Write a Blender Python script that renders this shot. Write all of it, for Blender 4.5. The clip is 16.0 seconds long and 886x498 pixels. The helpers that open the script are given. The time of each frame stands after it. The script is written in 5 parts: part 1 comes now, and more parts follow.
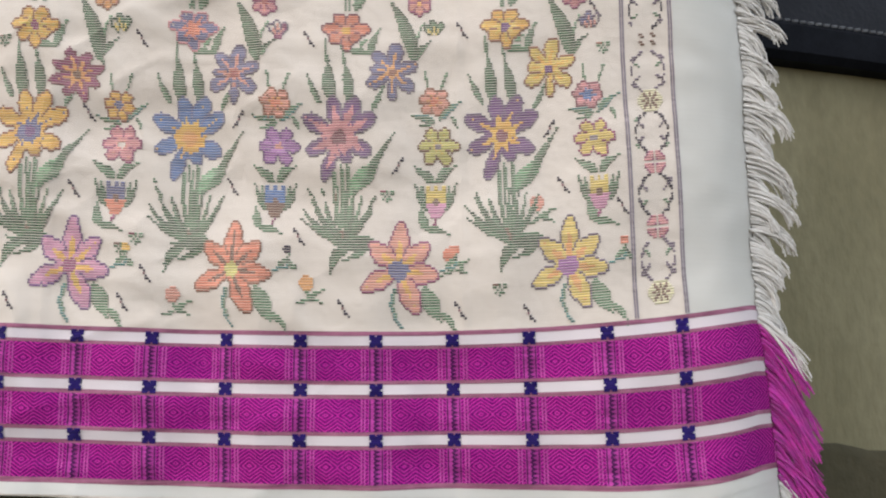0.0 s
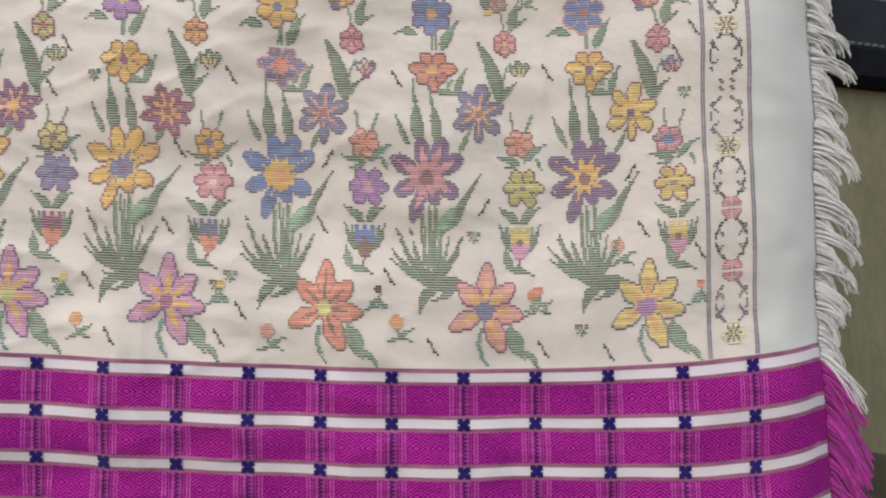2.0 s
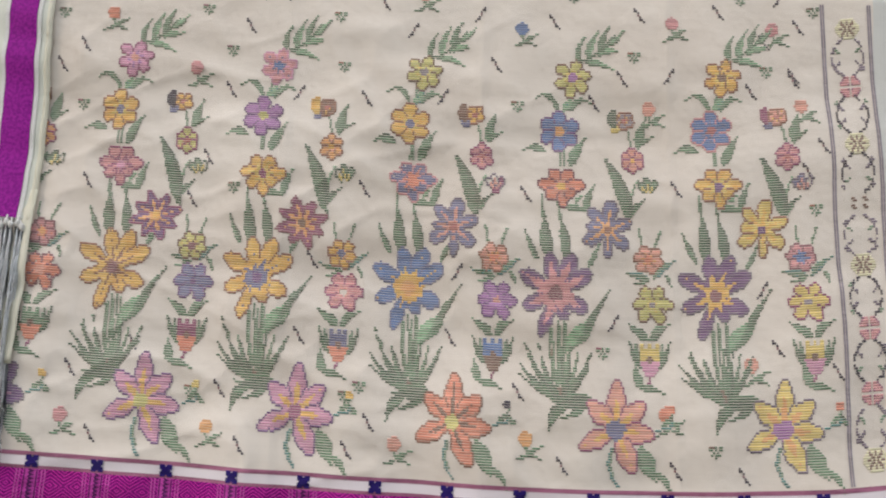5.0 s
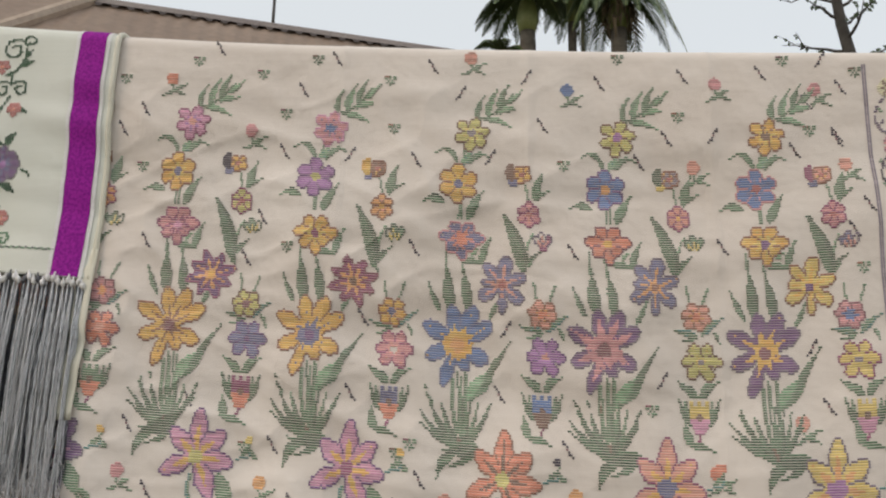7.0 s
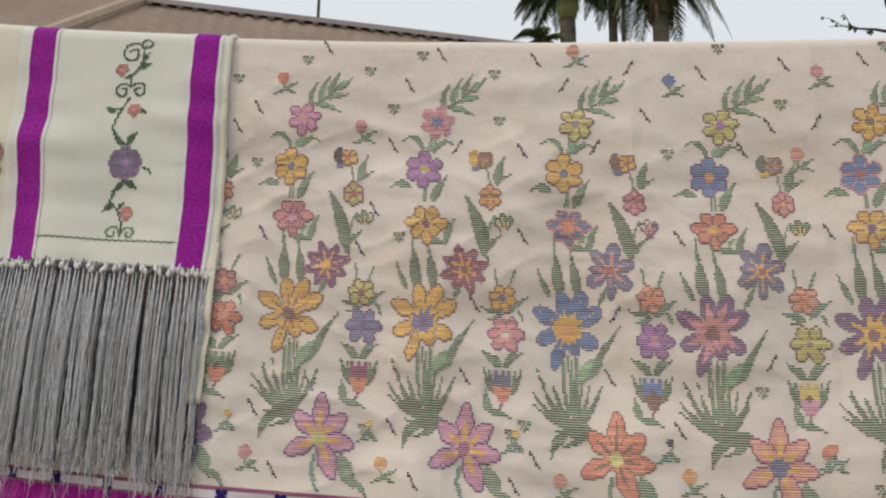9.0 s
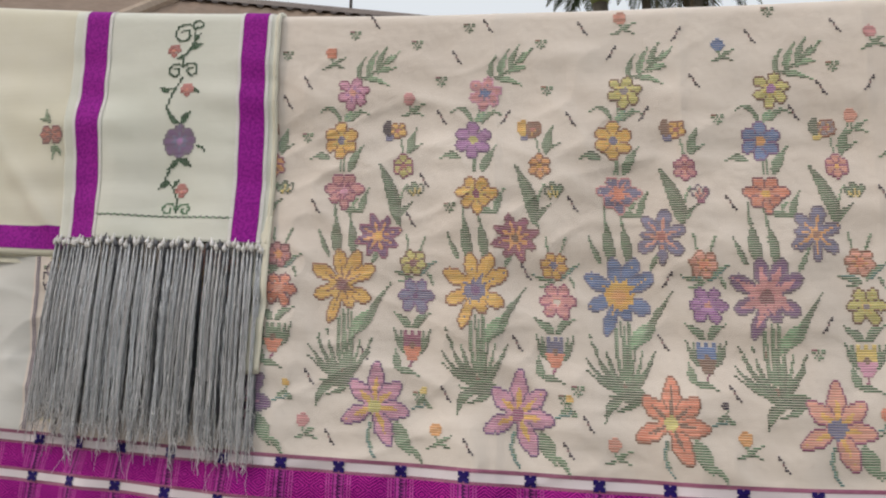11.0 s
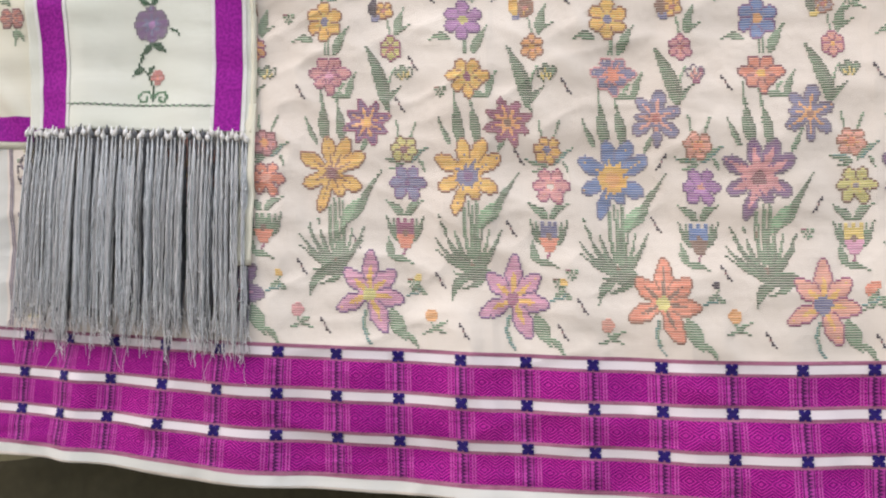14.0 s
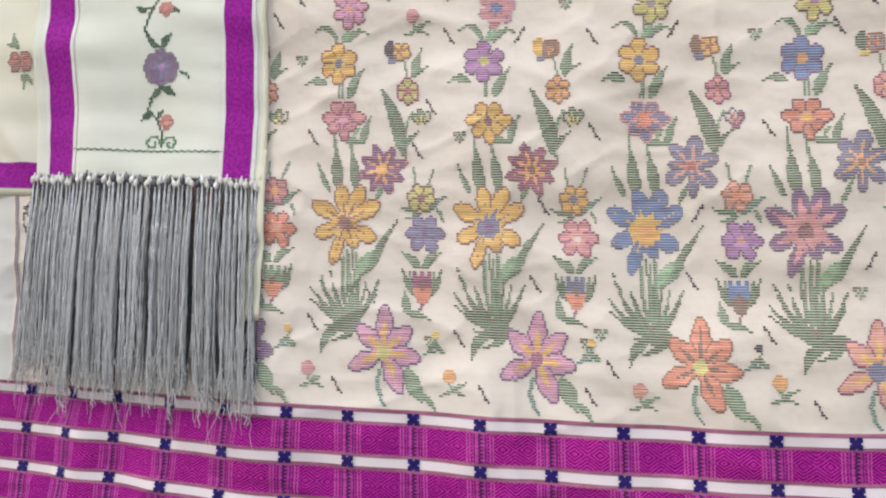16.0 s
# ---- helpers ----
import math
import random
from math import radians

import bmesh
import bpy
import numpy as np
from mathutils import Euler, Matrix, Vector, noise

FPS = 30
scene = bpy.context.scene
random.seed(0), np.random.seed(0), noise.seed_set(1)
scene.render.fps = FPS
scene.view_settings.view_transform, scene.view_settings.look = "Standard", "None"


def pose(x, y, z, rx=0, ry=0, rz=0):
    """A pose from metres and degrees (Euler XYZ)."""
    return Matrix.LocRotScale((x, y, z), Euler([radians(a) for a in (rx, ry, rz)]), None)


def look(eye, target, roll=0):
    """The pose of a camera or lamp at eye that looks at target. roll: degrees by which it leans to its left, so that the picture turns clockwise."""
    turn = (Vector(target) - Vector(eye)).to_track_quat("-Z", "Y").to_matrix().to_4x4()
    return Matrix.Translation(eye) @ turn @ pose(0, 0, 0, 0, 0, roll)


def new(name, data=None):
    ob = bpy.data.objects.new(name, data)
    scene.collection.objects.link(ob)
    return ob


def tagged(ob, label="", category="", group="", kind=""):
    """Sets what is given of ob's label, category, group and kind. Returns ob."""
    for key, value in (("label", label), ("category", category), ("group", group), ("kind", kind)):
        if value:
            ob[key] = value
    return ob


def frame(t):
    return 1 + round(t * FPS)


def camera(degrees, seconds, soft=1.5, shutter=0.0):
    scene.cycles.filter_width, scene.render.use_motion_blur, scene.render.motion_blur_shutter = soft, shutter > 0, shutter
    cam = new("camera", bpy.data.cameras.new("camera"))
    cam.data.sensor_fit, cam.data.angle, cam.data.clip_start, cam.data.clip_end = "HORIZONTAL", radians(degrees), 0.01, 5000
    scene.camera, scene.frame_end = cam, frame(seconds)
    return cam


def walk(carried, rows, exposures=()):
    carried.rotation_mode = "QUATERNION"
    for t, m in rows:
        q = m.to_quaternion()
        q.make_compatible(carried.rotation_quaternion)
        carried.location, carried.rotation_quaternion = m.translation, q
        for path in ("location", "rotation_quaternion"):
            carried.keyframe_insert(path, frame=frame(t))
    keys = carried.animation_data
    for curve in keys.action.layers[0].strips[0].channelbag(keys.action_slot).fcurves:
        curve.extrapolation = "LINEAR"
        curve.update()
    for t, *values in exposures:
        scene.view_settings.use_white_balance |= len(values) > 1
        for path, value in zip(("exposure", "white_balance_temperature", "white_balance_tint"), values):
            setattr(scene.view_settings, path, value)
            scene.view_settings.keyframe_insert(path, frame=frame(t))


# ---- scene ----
cam = camera(56.3, 16.0, soft=2.15)
METRES, EYE, TILT, LEAN, TURN = 0.87, 1.1, 0.0, 0.0, 0.0
ROWS = [
    (0.0, 0.0, 0.0, 0.0, 0.16, 9.03, 1.03),
    (0.5, -0.0351, -0.0137, 0.0438, -0.54, 7.36, 0.95),
    (1.0, -0.0959, -0.0368, 0.0983, -1.53, 5.83, 0.83),
    (1.5, -0.152, -0.0648, 0.1643, -1.72, 4.3, 0.59),
    (2.0, -0.1926, -0.0781, 0.2004, -1.18, 4.19, 0.38),
    (2.5, -0.2158, -0.0834, 0.211, -0.36, 5.14, 0.16),
    (3.0, -0.2303, -0.087, 0.2115, 0.65, 6.11, -0.03),
    (3.5, -0.2537, -0.0841, 0.2229, 1.54, 7.07, -0.33),
    (4.0, -0.2898, -0.0795, 0.2336, 1.64, 8.02, -0.63),
    (4.5, -0.3228, -0.0832, 0.245, 1.79, 8.94, -0.86),
    (7.0, -0.3875, -0.1259, 0.281, 3.88, 12.82, -1.2),
    (7.5, -0.4121, -0.1419, 0.2749, 4.29, 12.8, -1.25),
    (8.0, -0.4481, -0.1633, 0.2705, 5.01, 12.54, -1.24),
    (8.5, -0.4858, -0.1765, 0.2631, 5.73, 12.35, -1.14),
    (9.0, -0.5276, -0.1932, 0.2624, 6.61, 12.12, -1.0),
    (11.5, -0.5672, -0.2056, 0.2037, 9.28, 10.87, -0.43),
    (12.0, -0.5783, -0.2054, 0.1956, 8.99, 9.1, -0.16),
    (12.5, -0.5838, -0.1976, 0.187, 8.79, 8.16, 0.02),
    (13.0, -0.5935, -0.1951, 0.1877, 8.39, 7.07, 0.28),
    (13.5, -0.613, -0.1969, 0.2035, 7.55, 5.37, 0.65),
    (14.0, -0.6288, -0.1991, 0.2264, 6.58, 3.32, 1.0),
    (14.5, -0.6383, -0.194, 0.2497, 5.93, 1.80, 1.22),
    (15.0, -0.6246, -0.1606, 0.2729, 6.12, 0.94, 1.47),
    (15.5, -0.601, -0.1207, 0.2923, 7.59, 2.3, 1.24),
    (16.0, -0.6055, -0.092, 0.2962, 9.1, 4.91, 0.56),
]
EXPOSURES = [(0.0, 0.20, 6550, 12), (1.0, 0.16, 6550, 12), (2.5, -0.01, 6550, 12), (3.5, -0.06, 6600, 11), (4.5, -0.03, 6600, 11), (7.0, -0.29, 6950, 12), (9.0, -0.27, 6950, 13), (11.5, -0.18, 6900, 13), (13.0, 0.20, 6650, 12), (14.5, 0.32, 6600, 15), (16.0, 0.28, 6550, 12)]
walk(cam, [(t, pose(0, 0, EYE, TILT, LEAN, TURN) @ pose(METRES * x, METRES * y, METRES * z, 90 + pitch, roll, yaw)) for t, x, y, z, yaw, pitch, roll in ROWS], EXPOSURES)

# ---------------------------------------------------------------- sky and sun
world = bpy.data.worlds.new("world")
scene.world = world
world.use_nodes = True
sky = world.node_tree.nodes.new("ShaderNodeTexSky")
sky.sky_type, sky.sun_disc = "NISHITA", False
sky.sun_elevation, sky.sun_rotation = radians(37), radians(229)
sky.air_density, sky.dust_density, sky.ozone_density = 1.0, 4.0, 1.0
veil = world.node_tree.nodes.new("ShaderNodeMix")      # thin high cloud over the blue
veil.data_type = "RGBA"
veil.inputs[0].default_value, veil.inputs[7].default_value = 0.75, (9.0, 9.9, 10.6, 1)
world.node_tree.links.new(sky.outputs[0], veil.inputs[6])
world.node_tree.links.new(veil.outputs[2], world.node_tree.nodes["Background"].inputs[0])
world.node_tree.nodes["Background"].inputs[1].default_value = 0.12
sun = new("sun", bpy.data.lights.new("sun", "SUN"))
sun.data.energy, sun.data.angle, sun.data.color = 0.85, radians(20), (1.0, 0.88, 0.75)
sun.matrix_world = look((-4.6, -4.0, 4.6), (0, 0, 0))

# ---------------------------------------------------------------- materials
COLOURS = {
    "violet": (0.17, 0.070, 0.23), "lilac": (0.44, 0.19, 0.48), "slate": (0.17, 0.185, 0.35), "coral": (0.84, 0.30, 0.20),
    "salmon": (0.80, 0.38, 0.30), "rosepink": (0.70, 0.32, 0.34), "pink": (0.70, 0.34, 0.50), "yellow": (0.82, 0.62, 0.20),
    "gold": (0.93, 0.52, 0.14), "lime": (0.68, 0.64, 0.24), "orange": (0.86, 0.42, 0.17), "blue": (0.10, 0.215, 0.48),
    "maroon": (0.26, 0.09, 0.12), "red": (0.52, 0.16, 0.15), "brown": (0.22, 0.12, 0.085), "ink": (0.07, 0.06, 0.085), "dusk": (0.17, 0.13, 0.20), "rust": (0.33, 0.14, 0.09),
    "green": (0.072, 0.175, 0.090), "deep": (0.042, 0.100, 0.055), "mint": (0.22, 0.44, 0.25), "sage": (0.135, 0.265, 0.155), "teal": (0.07, 0.25, 0.24),
    "navy": (0.018, 0.004, 0.15), "plum": (0.09, 0.005, 0.10), "mauve": (0.36, 0.13, 0.22), "magenta": (0.52, 0.050, 0.37), "heather": (0.36, 0.31, 0.36), "primrose": (0.80, 0.75, 0.50), "orchid": (0.58, 0.085, 0.41),
}


def nodes_of(mat):
    mat.use_nodes = True
    nt = mat.node_tree
    return nt, nt.nodes["Principled BSDF"]


def add(nt, kind, **values):
    n = nt.nodes.new(kind)
    for key, v in values.items():
        n.inputs[key.replace("_", " ")].default_value = v
    return n


def math_node(nt, op, a, b=None):
    n = nt.nodes.new("ShaderNodeMath")
    n.operation = op
    for i, v in enumerate((a, b)):
        if v is None:
            continue
        if isinstance(v, (int, float)):
            n.inputs[i].default_value = v
        else:
            nt.links.new(v, n.inputs[i])
    return n.outputs[0]


def mix_rgb(nt, fac, a, b, blend="MIX"):
    n = nt.nodes.new("ShaderNodeMix")
    n.data_type, n.blend_type = "RGBA", blend
    for sock, v in ((n.inputs[0], fac), (n.inputs[6], a), (n.inputs[7], b)):
        if isinstance(v, (int, float)):
            sock.default_value = v
        elif isinstance(v, tuple):
            sock.default_value = (*v, 1)
        else:
            nt.links.new(v, sock)
    return n.outputs[2]


def noise_fac(nt, co, scale, detail=3.0, lo=0.35, hi=0.65):
    n = add(nt, "ShaderNodeTexNoise", Scale=scale, Detail=detail)
    nt.links.new(co, n.inputs["Vector"])
    r = nt.nodes.new("ShaderNodeMapRange")
    r.inputs[1].default_value, r.inputs[2].default_value = lo, hi
    nt.links.new(n.outputs[0], r.inputs[0])
    return r.outputs[0]


def bump(nt, bsdf, height, strength, distance):
    b = add(nt, "ShaderNodeBump", Strength=strength, Distance=distance)
    nt.links.new(height, b.inputs["Height"])
    nt.links.new(b.outputs[0], bsdf.inputs["Normal"])


def surface(name, a, b, scale, rough=0.8, grain=60.0, depth=0.002, strength=0.5, metal=0.0, sheen=0.0, islands=0.0, stretch=(1, 1, 1), stain=None, fleck=0.35):
    """Two tones mixed by noise at two scales, with fine relief."""
    mat = bpy.data.materials.new(name)
    nt, bsdf = nodes_of(mat)
    tc = nt.nodes.new("ShaderNodeTexCoord")
    mp = add(nt, "ShaderNodeMapping", Scale=stretch)
    nt.links.new(tc.outputs["Object"], mp.inputs[0])
    co = mp.outputs[0]
    col = mix_rgb(nt, noise_fac(nt, co, scale), a, b)
    fine = noise_fac(nt, co, grain, 4.0, 0.3, 0.7)
    col = mix_rgb(nt, math_node(nt, "MULTIPLY", fine, fleck), col, tuple(0.55 * c for c in a))
    if stain:
        col = mix_rgb(nt, noise_fac(nt, co, scale * 0.37, 6.0, 0.5, 0.75), col, stain)
    if islands:
        g = nt.nodes.new("ShaderNodeNewGeometry")
        v = math_node(nt, "MULTIPLY_ADD", g.outputs["Random Per Island"], islands)
        nt.nodes[-1].inputs[2].default_value = 1 - islands / 2
        hsv = nt.nodes.new("ShaderNodeHueSaturation")
        nt.links.new(v, hsv.inputs["Value"])
        nt.links.new(col, hsv.inputs["Color"])
        col = hsv.outputs[0]
    nt.links.new(col, bsdf.inputs["Base Color"])
    bsdf.inputs["Roughness"].default_value, bsdf.inputs["Metallic"].default_value = rough, metal
    bsdf.inputs["Sheen Weight"].default_value = sheen
    bump(nt, bsdf, fine, strength, depth)
    return mat


def woven(name, a, b, pitch=0.0016, sheen=0.25, rough=0.88, crumple=0.0):
    """Plain-woven cloth: warp and weft ribs, uneven threads, faint large tone changes."""
    mat = bpy.data.materials.new(name)
    nt, bsdf = nodes_of(mat)
    tc = nt.nodes.new("ShaderNodeTexCoord")
    co = tc.outputs["Object"]
    ribs = []
    for axis in ("X", "Z"):
        w = add(nt, "ShaderNodeTexWave", Scale=math.pi / (10 * pitch), Distortion=1.2, Detail=1.0)
        w.bands_direction = axis
        nt.links.new(co, w.inputs["Vector"])
        ribs.append(w.outputs["Fac"])
    weave = math_node(nt, "MAXIMUM", *ribs)
    col = mix_rgb(nt, noise_fac(nt, co, 5.0, 4.0), a, b)
    mp = add(nt, "ShaderNodeMapping", Scale=(3.0, 3.0, 160.0))
    nt.links.new(co, mp.inputs[0])
    slub = noise_fac(nt, mp.outputs[0], 1.5, 3.0, 0.45, 0.8)
    col = mix_rgb(nt, math_node(nt, "MULTIPLY", slub, 0.10), col, tuple(0.7 * c for c in a))
    col = mix_rgb(nt, math_node(nt, "MULTIPLY", math_node(nt, "SUBTRACT", 1.0, weave), 0.12), col, tuple(0.6 * c for c in a))
    nt.links.new(col, bsdf.inputs["Base Color"])
    bsdf.inputs["Roughness"].default_value, bsdf.inputs["Sheen Weight"].default_value = rough, sheen
    bump(nt, bsdf, weave, 0.35, 0.0006)
    if crumple:        # soft creases left by folding and washing
        first = bsdf.inputs["Normal"].links[0].from_node
        c1 = add(nt, "ShaderNodeBump", Strength=0.6, Distance=crumple)
        nt.links.new(noise_fac(nt, co, 10.0, 3.0, 0.2, 0.8), c1.inputs["Height"])
        nt.links.new(c1.outputs[0], first.inputs["Normal"])
    return mat


def diamond_weave():
    """Magenta panel with two woven sets of nested diamonds; uses the panel's own map in metres."""
    mat = bpy.data.materials.new("diamond_weave")
    nt, bsdf = nodes_of(mat)
    uv = nt.nodes.new("ShaderNodeUVMap")
    uv.uv_map = "panel"
    sep = nt.nodes.new("ShaderNodeSeparateXYZ")
    nt.links.new(uv.outputs[0], sep.inputs[0])
    ax = math_node(nt, "ABSOLUTE", sep.outputs[0])
    info = nt.nodes.new("ShaderNodeObjectInfo")
    apart = math_node(nt, "ADD", math_node(nt, "MULTIPLY", info.outputs["Random"], 0.005), 0.0175)
    dx = math_node(nt, "ABSOLUTE", math_node(nt, "SUBTRACT", ax, apart))
    dy = math_node(nt, "ABSOLUTE", sep.outputs[1])
    d = math_node(nt, "ADD", math_node(nt, "MULTIPLY", dx, 0.72), dy)
    tc = nt.nodes.new("ShaderNodeTexCoord")
    wob = add(nt, "ShaderNodeTexNoise", Scale=90.0, Detail=2.0)
    nt.links.new(tc.outputs["Object"], wob.inputs["Vector"])
    d = math_node(nt, "ADD", d, math_node(nt, "MULTIPLY", wob.outputs[0], 0.0034))
    wave = math_node(nt, "SINE", math_node(nt, "MULTIPLY", d, 2 * math.pi / 0.0057))
    fac = nt.nodes.new("ShaderNodeMapRange")
    fac.inputs[1].default_value, fac.inputs[2].default_value = -0.50, 0.05
    nt.links.new(wave, fac.inputs[0])
    tone = mix_rgb(nt, noise_fac(nt, tc.outputs["Object"], 9.0), (0.66, 0.034, 0.39), (0.50, 0.020, 0.32))
    col = mix_rgb(nt, math_node(nt, "MULTIPLY", fac.outputs[0], 0.97), tone, (0.12, 0.002, 0.125))
    fuzz = noise_fac(nt, tc.outputs["Object"], 330.0, 2.0, 0.45, 0.70)
    col = mix_rgb(nt, math_node(nt, "MULTIPLY", fuzz, 0.20), col, (0.66, 0.10, 0.45))
    mp = add(nt, "ShaderNodeMapping", Scale=(1.0, 1.0, 2.4))
    nt.links.new(tc.outputs["Object"], mp.inputs[0])
    worn = noise_fac(nt, mp.outputs[0], 130.0, 3.0, 0.50, 0.72)
    col = mix_rgb(nt, math_node(nt, "MULTIPLY", worn, 0.45), col, (0.20, 0.006, 0.19))
    nt.links.new(col, bsdf.inputs["Base Color"])
    bsdf.inputs["Roughness"].default_value, bsdf.inputs["Specular IOR Level"].default_value = 0.9, 0.1
    bump(nt, bsdf, fac.outputs[0], 0.4, 0.0006)
    return mat


def thread(name, c):
    """Dyed yarn whose tone shifts from one thread to the next."""
    mat = surface("thread_" + name, c, tuple(min(1.0, v * 1.25 + 0.015) for v in c), 40.0, rough=0.8, grain=700.0, depth=0.0004, sheen=0.08, fleck=0.18)
    nt, bsdf = nodes_of(mat)
    tc = nt.nodes.new("ShaderNodeTexCoord")
    mp = add(nt, "ShaderNodeMapping", Scale=(9.0, 9.0, 260.0))
    nt.links.new(tc.outputs["Object"], mp.inputs[0])
    hsv = nt.nodes.new("ShaderNodeHueSaturation")
    tone = math_node(nt, "MULTIPLY_ADD", noise_fac(nt, mp.outputs[0], 1.0, 2.0, 0.3, 0.7), 0.5)
    nt.nodes[-1].inputs[2].default_value = 0.60
    nt.links.new(tone, hsv.inputs["Value"])
    nt.links.new(bsdf.inputs["Base Color"].links[0].from_socket, hsv.inputs["Color"])
    nt.links.new(hsv.outputs[0], bsdf.inputs["Base Color"])
    return mat


KEPT = {"navy", "plum", "mauve", "magenta", "heather", "orchid", "ink", "green", "deep", "mint", "sage", "teal"}
THREADS = {k: thread(k, c if k in KEPT else tuple(0.90 * v + 0.10 * w for v, w in zip(c, (0.80, 0.68, 0.64)))) for k, c in COLOURS.items()}      # washed, faded dyes
for mat in THREADS.values():
    mat.node_tree.nodes["Principled BSDF"].inputs["Specular IOR Level"].default_value = 0.2
CLOTH = woven("ivory_cotton", (0.775, 0.69, 0.62), (0.825, 0.75, 0.685), crumple=0.010)
PLAIN = woven("plain_white_end", (0.67, 0.665, 0.635), (0.72, 0.715, 0.69))
CREAM = woven("cream_cotton", (0.75, 0.72, 0.58), (0.80, 0.77, 0.66), 0.0013, 0.4, 0.7)
SCARF = woven("pale_cotton", (0.73, 0.75, 0.67), (0.78, 0.79, 0.72), 0.0013, 0.3, crumple=0.006)
STRIPE = woven("white_stripe", (0.77, 0.69, 0.74), (0.82, 0.75, 0.80), 0.0016, 0.1)
PANEL = diamond_weave()
BAND = surface("purple_band", (0.42, 0.020, 0.38), (0.22, 0.008, 0.24), 190.0, rough=0.8, grain=330.0, depth=0.0008)
BAND.node_tree.nodes["Principled BSDF"].inputs["Specular IOR Level"].default_value = 0.2
WHITE_YARN = surface("white_yarn", (0.84, 0.82, 0.80), (0.90, 0.89, 0.88), 60.0, rough=0.8, grain=500.0, sheen=0.3, islands=0.2)
PURPLE_YARN = surface("purple_yarn", (0.62, 0.03, 0.42), (0.45, 0.02, 0.36), 60.0, rough=0.7, grain=500.0, sheen=0.3, islands=0.8)
# dark silver yarn, also used to paint the shade between tassel strands
SILVER_DARK_SHADE = surface("silver_yarn_dark_shade", (0.09, 0.095, 0.11), (0.17, 0.175, 0.195), 50.0, rough=0.45, grain=300.0, metal=0.1, islands=0.5)
SILVER_PALE = surface("silver_yarn_pale", (0.88, 0.87, 0.88), (0.93, 0.92, 0.93), 50.0, rough=0.28, grain=300.0, metal=0.25, islands=0.3)
SILVER = surface("silver_yarn", (0.75, 0.77, 0.80), (0.84, 0.86, 0.89), 50.0, rough=0.26, grain=150.0, depth=0.0015, strength=0.8, metal=0.40, islands=0.7)
PLASTER = surface("weathered_plaster", (0.26, 0.235, 0.14), (0.32, 0.29, 0.18), 3.4, rough=0.95, grain=38.0, depth=0.004, stretch=(1.3, 1.3, 0.7), stain=(0.19, 0.165, 0.095))
# damp base colour, kept dark to hold the shade under the cloth's hem too
DAMP_SHADE = surface("damp_shaded_plinth", (0.055, 0.047, 0.022), (0.08, 0.068, 0.036), 4.0, rough=0.9, grain=40.0, depth=0.004, stain=(0.035, 0.032, 0.014))
BLACK = surface("black_rubber", (0.005, 0.006, 0.010), (0.010, 0.012, 0.018), 12.0, rough=0.65, grain=90.0, depth=0.001)
BLACK.node_tree.nodes["Principled BSDF"].inputs["Specular IOR Level"].default_value = 0.06
GREY_TOP = surface("dark_vinyl", (0.006, 0.007, 0.012), (0.012, 0.014, 0.021), 9.0, rough=0.5, grain=80.0, depth=0.001)
GREY_TOP.node_tree.nodes["Principled BSDF"].inputs["Specular IOR Level"].default_value = 0.12
SEAM = surface("grey_cord", (0.09, 0.10, 0.12), (0.14, 0.15, 0.17), 50.0, rough=0.5, grain=300.0)
EARTH = surface("packed_earth", (0.12, 0.09, 0.05), (0.17, 0.135, 0.085), 1.7, rough=0.95, grain=30.0, depth=0.01, stain=(0.07, 0.075, 0.03))
BAMBOO = surface("bamboo", (0.36, 0.27, 0.12), (0.45, 0.36, 0.18), 14.0, rough=0.5, grain=120.0, depth=0.001)
ROOF = surface("brown_sheet_roof", (0.27, 0.19, 0.14), (0.33, 0.24, 0.18), 0.8, rough=0.6, grain=9.0, depth=0.01, stain=(0.20, 0.145, 0.11))
RIDGE = surface("dark_ridge_tile", (0.06, 0.045, 0.04), (0.09, 0.068, 0.06), 2.0, rough=0.7, grain=14.0, depth=0.01)
CAP = surface("grey_ridge_sheet", (0.21, 0.17, 0.155), (0.27, 0.225, 0.20), 1.4, rough=0.6, grain=14.0, depth=0.01)
HIP = surface("pale_hip_cap", (0.46, 0.35, 0.27), (0.52, 0.41, 0.32), 2.0, rough=0.7, grain=14.0, depth=0.01)
HOUSE_WALL = surface("house_plaster", (0.50, 0.45, 0.36), (0.58, 0.53, 0.44), 0.7, rough=0.9, grain=12.0, depth=0.01)
STEEL = surface("galvanised_pipe", (0.22, 0.22, 0.23), (0.30, 0.30, 0.31), 5.0, rough=0.45, grain=40.0, metal=0.6)
BARK = surface("grey_bark", (0.12, 0.105, 0.085), (0.18, 0.16, 0.13), 4.0, rough=0.95, grain=30.0, depth=0.02)
TWIG = surface("dark_bark", (0.05, 0.045, 0.04), (0.085, 0.078, 0.07), 4.0, rough=0.95, grain=30.0, depth=0.02)
SHAFT = surface("green_crownshaft", (0.20, 0.25, 0.08), (0.30, 0.33, 0.13), 2.0, rough=0.5, grain=20.0, depth=0.005)
FROND = surface("palm_leaf", (0.055, 0.095, 0.035), (0.09, 0.14, 0.05), 2.5, rough=0.5, grain=20.0, depth=0.004, islands=0.6)
DEAD = surface("dead_frond", (0.13, 0.10, 0.06), (0.19, 0.15, 0.095), 3.0, rough=0.9, grain=30.0, depth=0.006, islands=0.7)
LEAF = surface("tree_leaf", (0.04, 0.07, 0.03), (0.07, 0.11, 0.045), 3.0, rough=0.6, grain=25.0, depth=0.004, islands=0.5)


